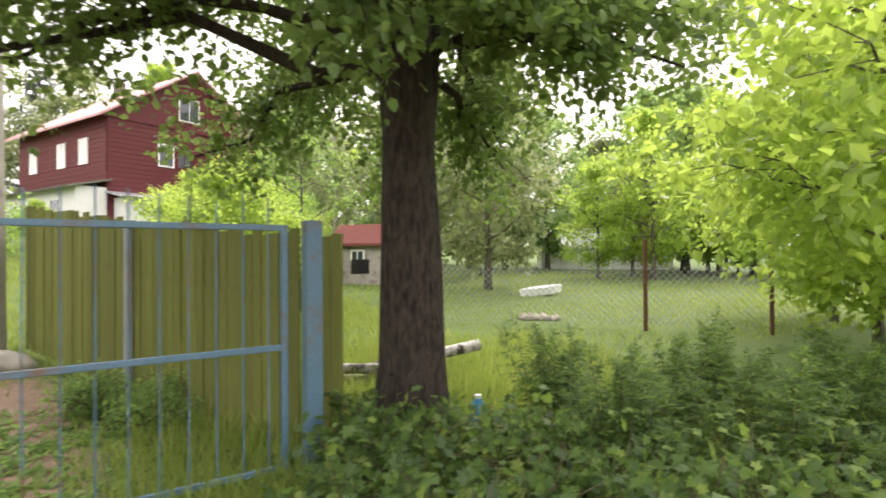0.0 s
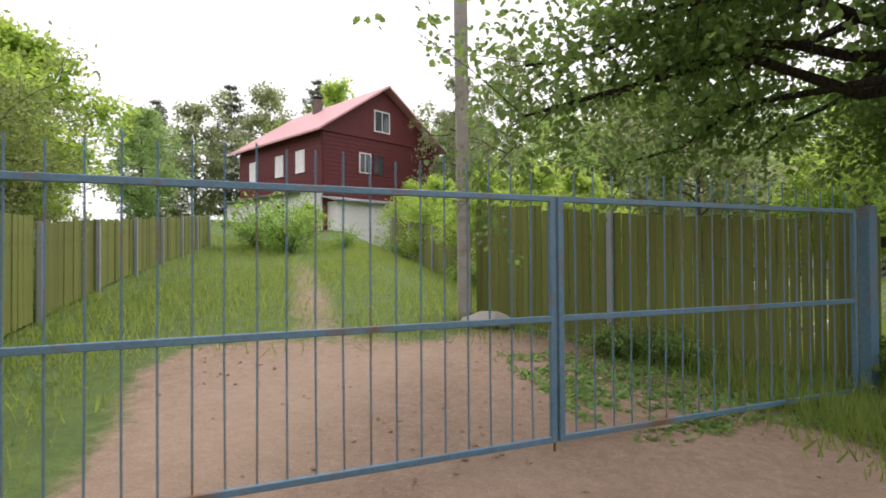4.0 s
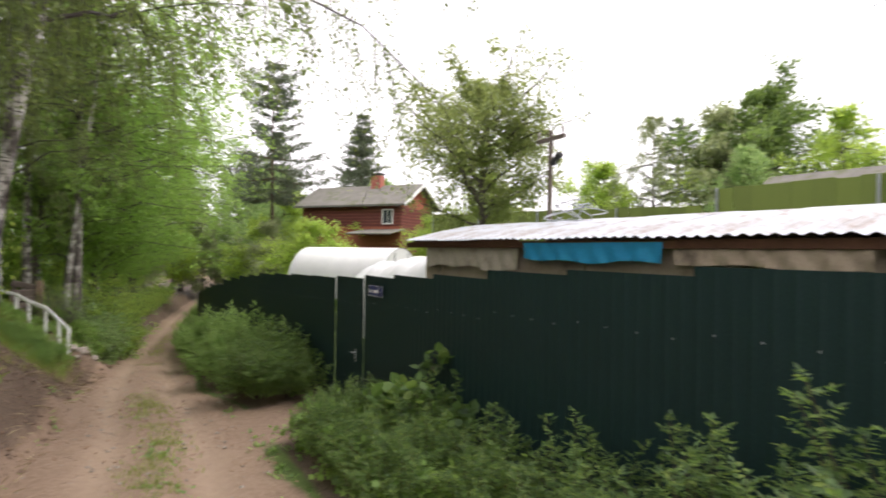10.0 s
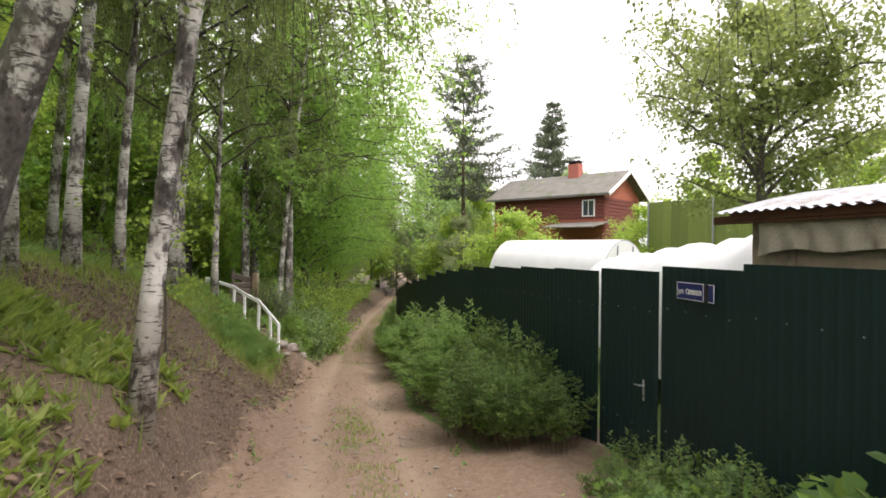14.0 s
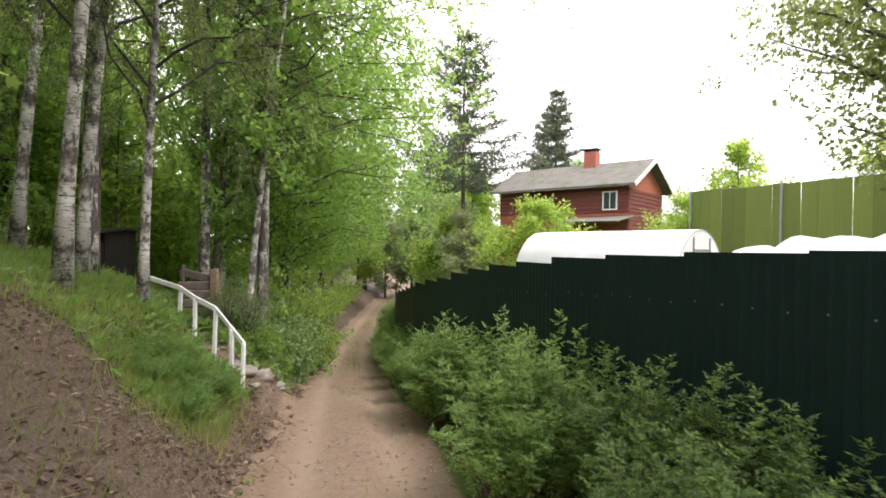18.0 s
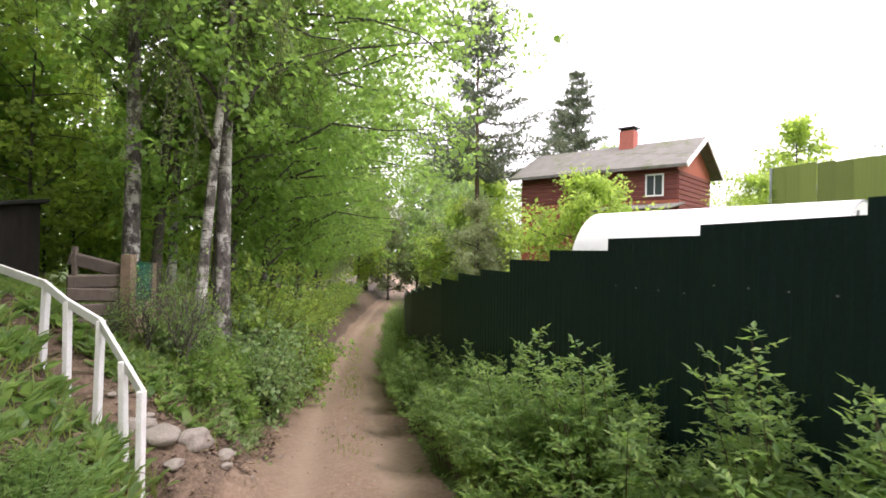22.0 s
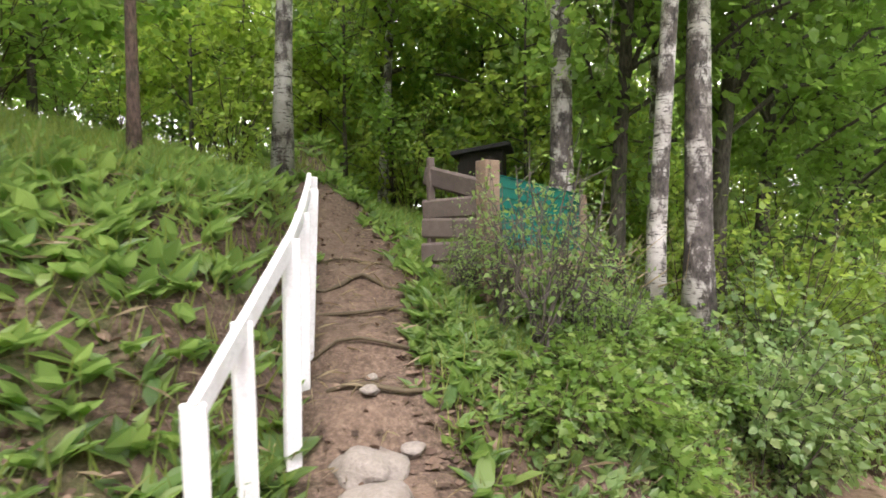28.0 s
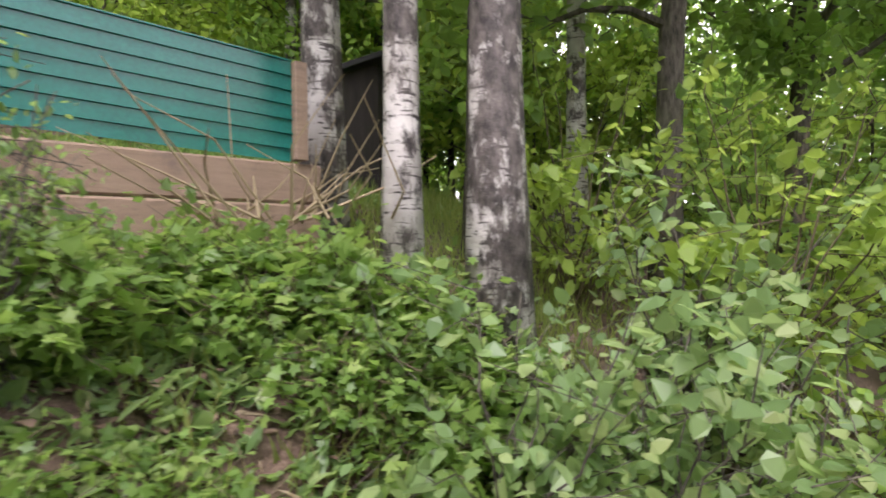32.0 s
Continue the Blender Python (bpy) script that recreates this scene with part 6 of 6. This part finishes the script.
# ---- broad-leaved herbs on the bank ----
def broad(name, label, n, area, lo, hi, mat, seed, weight, per=5, lw=0.3, tilt=0.8):
    """Rosettes of broad upright leaves."""
    rng = np.random.RandomState(seed)
    s, d = area[0] + (area[1] - area[0]) * rng.rand(n), area[2] + (area[3] - area[2]) * rng.rand(n)
    x, y = at(s, d)
    ok = rng.rand(n) < weight(s, d - bend(s), soft_noise(x * 1.6, y * 1.6, seed))
    s, d, x, y = s[ok], d[ok], x[ok], y[ok]
    m = len(s) * per
    P = np.repeat(np.stack([x, y, height(s, d) - 0.01], -1), per, 0) + np.c_[rng.randn(m, 2) * 0.03, np.zeros(m)]
    az = rng.rand(m) * 6.28
    out = np.stack([np.cos(az), np.sin(az), np.zeros(m)], -1)
    A = out * tilt * (0.5 + rng.rand(m))[:, None] + np.array([0, 0, 1.0])
    L = lo + (hi - lo) * rng.rand(m)
    me = leaf_mesh(name, [leaf_arrays(P, A, np.array([0, 0, 1.0]) - 0.6 * out + 0.2 * rng.randn(m, 3), L, L * lw * (0.8 + 0.5 * rng.rand(m)), OVAL)], mat)
    return tagged(new(name, me), label, "plants", kind="stuff")


lily = lambda s, d, n: away_from_steps(s, d) * step(2.6 + 0.35 * step(26, 27, s), 3.0 + 0.4 * step(26, 27, s), -d) * np.clip(0.65 + 0.7 * n, 0, 1) * np.clip(step(21, 23.5, s) + 1 - step(12.5, 15, s), 0.0, 1) * (1 - step(28.5, 30, s))
broad("lily_leaves", "broad green lily-of-the-valley leaves covering the bank", 13000, (8, 30, -7.5, -2.6), 0.13, 0.24, M_HERB, 31, lily, 5, 0.42, 1.3)
fern = lambda s, d, n: away_from_steps(s, d) * np.clip(0.5 + 0.8 * n, 0, 1)
broad("forest_herbs", "low green herbs on the forest floor", 12000, (8, 40, -18, -5.5), 0.12, 0.34, M_HERB, 32, fern, 6, 0.38, 1.4)
broad("gate_herbs", "leafy herbs in front of the green boards", 1600, (-3.2, 0.6, 3.2, 5.6), 0.04, 0.09, M_HERB, 33, lambda s, d, n: np.clip(0.6 + 0.6 * n, 0, 1), 6, 0.55, 1.6)
broad("verge_herbs", "low leafy herbs along the foot of the fence", 2600, (5, 36, 0.1, 2.2), 0.08, 0.18, M_HERB, 34, lambda s, d, n: np.clip(0.3 + 0.8 * n, 0, 1) * step(0.2, 0.5, d - verge(s)) * (1 - step(14.4, 15.2, s) * (1 - step(17.6, 18.4, s))), 6, 0.5, 1.4)
broad("tree_herbs", "dense ground elder round the gate tree", 2400, (-7, -1.6, 1.0, 5.2), 0.06, 0.13, M_LEAFS, 35, lambda s, d, n: np.clip(0.7 + 0.5 * n, 0, 1), 7, 0.6, 1.6)
tuft = lambda s, d, n: away_from_steps(s, d) * step(2.5, 2.65, -d) * (1 - step(3.6, 4.6, -d)) * step(21.0, 22.0, s) * (1 - step(23.0, 24.0, s)) * np.clip(0.8 + 0.4 * n, 0, 1)
blades("arching_grass", "long arching grass on the edge of the bank", 3500, (21, 24, -5, -2.4), 0.2, 0.42, M_GRASS, 36, tuft, 0.009)
screen = lambda s, d, n: away_from_steps(s, d) * step(2.3, 2.6, -d) * np.clip(0.75 + 0.5 * n, 0, 1)
broad("low_herbs", "low light green herbs below the plank screen", 4200, (26.4, 30.0, -4.0, -2.35), 0.05, 0.13, M_HAZEL, 37, screen, 6, 0.55, 1.2)
edge = lambda s, d, n: step(2.3, 2.6, -d) * np.clip(0.55 + 0.8 * n, 0, 1) * (1 - step(14.0, 15.5, s))
broad("bank_plants", "bright green leaves of lilies along the bank", 5000, (8.5, 15.5, -5.5, -2.3), 0.08, 0.19, M_GRASS, 38, edge, 6, 0.3, 1.1)
patch = lambda s, d, n: step(2.4, 2.65, -d) * np.clip(0.3 + 1.6 * n, 0, 1) * (1 - step(16.7, 17.4, s)) * (1 - step(4.2, 5.4, -d))
broad("lily_patch", "patches of bright lily-of-the-valley leaves on the littered bank", 3200, (13.4, 17.6, -5.4, -2.35), 0.13, 0.27, M_GRASS, 45, patch, 6, 0.28, 1.0)
crest = lambda s, d, n: step(3.9, 4.5, -d) * np.clip(0.2 + 1.2 * n, 0, 1)
blades("crest_grass", "pale grass along the top of the bank", 9000, (16, 22, -7.5, -3.9), 0.08, 0.2, M_GRASS, 46, crest, 0.012)
broad("lane_weeds", "small weeds on the strip between the ruts", 2500, (7, 22, -1.5, -0.2), 0.03, 0.07, M_HERB, 39, strip, 5, 0.5, 2.0)


rim = lambda s, d, n: np.clip(0.35 + 0.9 * n, 0, 1) * np.maximum(np.exp(-(((d - verge(s)) / 0.16) ** 2)), 0.7 * np.exp(-(((d + 2.2) / 0.14) ** 2)))
broad("lane_edge_weeds", "small weeds along the edges of the lane", 9000, (5, 50, -3.0, 5.0), 0.03, 0.10, M_HERB, 40, rim, 5, 0.45, 1.6)

# ---- pebbles on the lane ----
def pebbles(name, n, area, seed, lo, hi, mat=M_ROCK):
    rng = np.random.RandomState(seed)
    s, d = area[0] + (area[1] - area[0]) * rng.rand(n), area[2] + (area[3] - area[2]) * rng.rand(n)
    x, y = at(s, d + bend(s))
    r = lo + (hi - lo) * rng.rand(n) ** 4
    base = np.array([(1, 0, 0), (-1, 0, 0), (0, 1, 0), (0, -1, 0), (0, 0, 1), (0, 0, -1)], float)
    tri = np.array([(0, 2, 4), (2, 1, 4), (1, 3, 4), (3, 0, 4), (2, 0, 5), (1, 2, 5), (3, 1, 5), (0, 3, 5)])
    v = base[None] * (r[:, None, None] * (0.6 + 0.8 * rng.rand(n, 6, 1))) * np.array([1, 1, 0.6])
    v += np.stack([x, y, height(s, d + bend(s)) + 0.2 * r], -1)[:, None]
    loops = (tri[None] + 6 * np.arange(n)[:, None, None]).ravel()
    me = quick_mesh(name, v.reshape(-1, 3), np.full(8 * n, 3), loops)
    me.materials.append(mat)
    return tagged(new(name, me), "small stones and clods on the sandy lane", "pebbles", kind="stuff")


pebbles("pebbles", 2600, (-3, 34, -2.3, 0.5), 41, 0.005, 0.035)
pebbles("earth_crumbs", 6000, (-3, 32, -2.4, 0.6), 43, 0.006, 0.028, M_CRUMB)
pebbles("drive_crumbs", 2500, (-1.5, 4.5, -0.2, 7.0), 44, 0.006, 0.03, M_CRUMB)
pebbles("bank_clods", 1500, (12, 30, -3.0, -2.0), 42, 0.008, 0.06, M_CLOD)
for k, (s, d, z0) in enumerate(((26.2, -3.9, 0.0), (26.5, -4.4, 0.0), (26.7, -4.8, 0), (27.0, -5.3, 0), (26.0, -3.4, 0))):
    pts = []
    for i in range(8):
        a = (i / 7 - 0.5) * 0.9
        px, py = at(s + 0.75 * a + 0.04 * math.sin(7 * a + k), d + 0.45 * a + 0.05 * math.sin(9 * a + 2 * k))
        pts.append((px, py, gz(px, py) + 0.03 - 0.16 * abs(a) ** 1.5))
    tagged(part("tree_root", Geo().tube(pts, 0.012 + 0.004 * (k % 3), 6), M_STEM, None, "", True), "bare brown tree root across the earth path", "root", "path roots")

# ---- lettering of the street sign ----
box_part("plate", (0.24, 0, 0), (0.48, 0.2, 0.006), M_SIGN, sign)
for c, size in (((0.24, 0.094), (0.46, 0.006)), ((0.24, -0.094), (0.46, 0.006)), ((0.006, 0), (0.006, 0.19)), ((0.474, 0), (0.006, 0.19))):
    box_part("border", (c[0], c[1], 0.005), (*size, 0.004), M_WHITE, sign, "white border", 0.0)
tx = bpy.data.curves.new("lettering", "FONT")
tx.body, tx.size, tx.extrude = "ул. С", 0.085, 0.002
lt = new("lettering", tx)
lt.parent, lt.location = sign, (0.03, -0.035, 0.006)
tx.materials.append(M_WHITE)
for i in range(1, 8):
    box_part("letter_bar", (0.195 + 0.034 * i, -0.008, 0.006), (0.02, 0.055, 0.004), M_WHITE, sign, "white blurred lettering", 0.0)
box_part("plate_end", (0.60, 0, 0.0), (0.1, 0.2, 0.006), M_SIGN, sign)
box_part("plate_link", (0.52, 0, -0.004), (0.1, 0.19, 0.005), M_BLACK, sign)
for c, size in (((0.60, 0.094), (0.09, 0.006)), ((0.60, -0.094), (0.09, 0.006)), ((0.645, 0), (0.006, 0.18))):
    box_part("border", (c[0], c[1], 0.005), (*size, 0.004), M_WHITE, sign, "white border", 0.0)

# ---- overhead wires ----
for k, (a, b) in enumerate((((-16.7, -3.1, 3.62), (-4.09, 6.35, 8.3)), ((-17.2, -3.3, 3.62), (-4.2, 6.3, 8.6)), ((-17.0, -3.1, 3.62), (-43.5, -11.0, 5.2)))):
    w = np.linspace(0, 1, 24)[:, None]
    pts = np.array(a) + (np.array(b) - np.array(a)) * w - np.array([0, 0, 1]) * 1.2 * np.sin(np.pi * w)
    tagged(part("overhead_wire", Geo().tube(pts, 0.003, 4), M_BLACK), "thin dark overhead wire sagging between poles", "wire", "overhead wires")
tang = thing("wire_tangle", "tangle of pale wire lying on the shed roof", "wire", pose(-14.9, -3.1, 1.78))
rw = np.random.RandomState(77)
for k in range(9):
    th = np.linspace(0, 4 + 3 * rw.rand(), 22)
    r = 0.18 + 0.25 * rw.rand()
    pts = np.stack([r * 2 * np.cos(th) + 0.5 * rw.randn(), r * np.sin(th), 0.12 + 0.14 * np.sin(th * 0.7 + rw.rand() * 6)], -1)
    part("wire_loop", Geo().tube(pts, 0.008, 4), M_GREYSTEEL, tang)

# ---- yard things behind the fence ----
tank = thing("water_tank", "teal plastic water barrel beside the shed", "barrel", pose(-12.15, 1.3, 0.02))
part("barrel", Geo().tube([(0, 0, 0), (0, 0, 0.1), (0, 0, 1.45), (0, 0, 1.5)], [0.22, 0.25, 0.25, 0.18], 16), M_TEAL, tank, smooth=True)
cold = thing("cold_frame", "low white roofed frame beside the shed", "frame", pose(-10.4, 0.9, 0.2, 0, 0, 215))
box_part("box", (0, 0, 0.45), (1.3, 1.0, 0.9), M_PLY, cold)
box_part("lid", (0, 0, 0.95), (1.5, 1.15, 0.04), M_FILM, cold, "white sheet lid", 0.01, pose(0, 0, 0, 6).to_3x3())
hut2 = gable_house("garden_house", "small brown-roofed garden house behind the green fence", (-31.0, 14.5, gz(-31, 10)), 215, 4.5, 4.0, 2.2, 3.5, M_GREYWOOD, M_SLATE, 0.3)
hut3 = gable_house("garden_house", "small pale blue garden hut with a dark red roof", (-2.4, 25.0, 0.6), 170, 2.2, 2.2, 1.5, 2.2, M_CONCRETE, M_DARKRED, 0.25)
window_part(hut3, "window", (1.1, 2.2, 0.9), 0.5, 0.5, "Y")
hut4 = gable_house("greenhouse_roof", "long low white-roofed garden building", (14.5, 42, 0.6), 180, 9.0, 3.0, 1.6, 2.7, M_FILM, M_FILM, 0.3)
board_fence("low_fence", "low dark-green board fence before the red cabin", (-40.5, -15.2), (-34.5, -6.3), 0.95, M_GREENF, 0.25, 2.4, 0.0, M_GREENF, -1)

# ---- garden beyond the gate tree ----
cl = thing("chain_link_fence", "slack chain-link fence on rusty posts across the lawn", "fence", pose(-0.6, 12.2, 0, 0, 0, -9))
for x in (0.0, 5.2, 7.4):
    px, py = -0.6 + x * math.cos(radians(9)), 12.2 - x * math.sin(radians(9))
    part("post", Geo().tube([(x, 0, gz(px, py) - 0.2), (x, 0, gz(px, py) + 1.75)], 0.04, 8), M_RUST, cl)
mesh_g = Geo()
for i in range(64):
    for sg in (-1, 1):
        x0 = i * 0.13
        x1 = x0 + sg * 1.15
        lo, hi = max(0.0, min(x0, x1)), min(7.4, max(x0, x1))
        if 0 <= x1 <= 7.5:
            mesh_g.tube([(x0, 0, 0.15), (x1, 0, 1.3)], 0.005, 3, False)
tagged(part("wire_mesh", mesh_g, M_GREYSTEEL, cl), kind="stuff")
boat = thing("garden_tub", "pale green boat-shaped tub lying on the lawn", "tub", pose(3.3, 18.5, 0.2, 0, -6, 20))
hull = []
for i in range(9):
    t = i / 8 * 2 - 1
    wd = 0.32 * (1 - abs(t) ** 2.2) + 0.02
    hull += [(t * 0.75, -wd, 0.3), (t * 0.72, -wd * 0.75, 0.05), (t * 0.72, wd * 0.75, 0.05), (t * 0.75, wd, 0.3)]
part("hull", Geo().add(hull, [(4 * i + j, 4 * i + j + 4, 4 * i + j + 5, 4 * i + j + 1) for i in range(8) for j in range(3)]), M_FILM, boat)
for k in range(7):
    stone("garden_stone", "grey stone in a heap on the lawn", 2.3 + 0.22 * (k % 4), 12.6 + 0.25 * (k // 4), 0.16, 60 + k, dz=0.05)["group"] = "stone heap"
for k, (a, b, r) in enumerate((((-0.35, 7.0, 0.12), (1.35, 7.5, 0.42), 0.07), ((-0.5, 6.9, 0.1), (0.7, 6.75, 0.14), 0.06), ((-0.4, 6.75, 0.26), (0.75, 6.9, 0.24), 0.06))):
    tagged(part("birch_log", Geo().tube([a, tuple((np.array(a) + b) / 2), b], r, 10), M_BIRCH, None, "", True), "pale birch log lying behind the gate tree", "log", "birch logs")
jug = thing("water_jug", "small blue plastic jug in the grass", "jug", pose(1.35, 5.6, gz(1.35, 5.6)))
part("body", Geo().tube([(0, 0, 0), (0, 0, 0.17), (0, 0, 0.22), (0, 0, 0.25)], [0.08, 0.085, 0.04, 0.03], 12), M_TARP, jug, smooth=True)
part("cap", Geo().tube([(0, 0, 0.25), (0, 0, 0.28)], 0.034, 10), M_WHITE, jug)
mb = thing("letter_box", "small black box fixed to the end of the board fence", "box", pose(0.44, 4.62, 1.47, 0, 0, 38))
box_part("body", (0.06, 0, 0), (0.11, 0.1, 0.11), M_BLACK, mb)

# ---- dry branches beside the planks ----
rb = np.random.RandomState(9)
dry_b = thing("dry_branches", "tangle of dry grey branches beside the plank screen", "branches", pose(-23.05, -17.72, -0.85))
for k in range(34):
    p0 = np.array([0.25 * rb.randn(), 0.25 * rb.randn(), 0.05])
    dr = np.array([rb.randn(), rb.randn(), 0.7 + 0.4 * rb.rand()])
    dr /= np.linalg.norm(dr)
    L = 0.5 + 0.55 * rb.rand()
    part("branch", Geo().tube([p0, p0 + dr * L * 0.5 + 0.04 * rb.randn(3), p0 + dr * L + 0.08 * rb.randn(3)], [0.008, 0.005, 0.002], 4, False), M_DRYGRASS, dry_b)
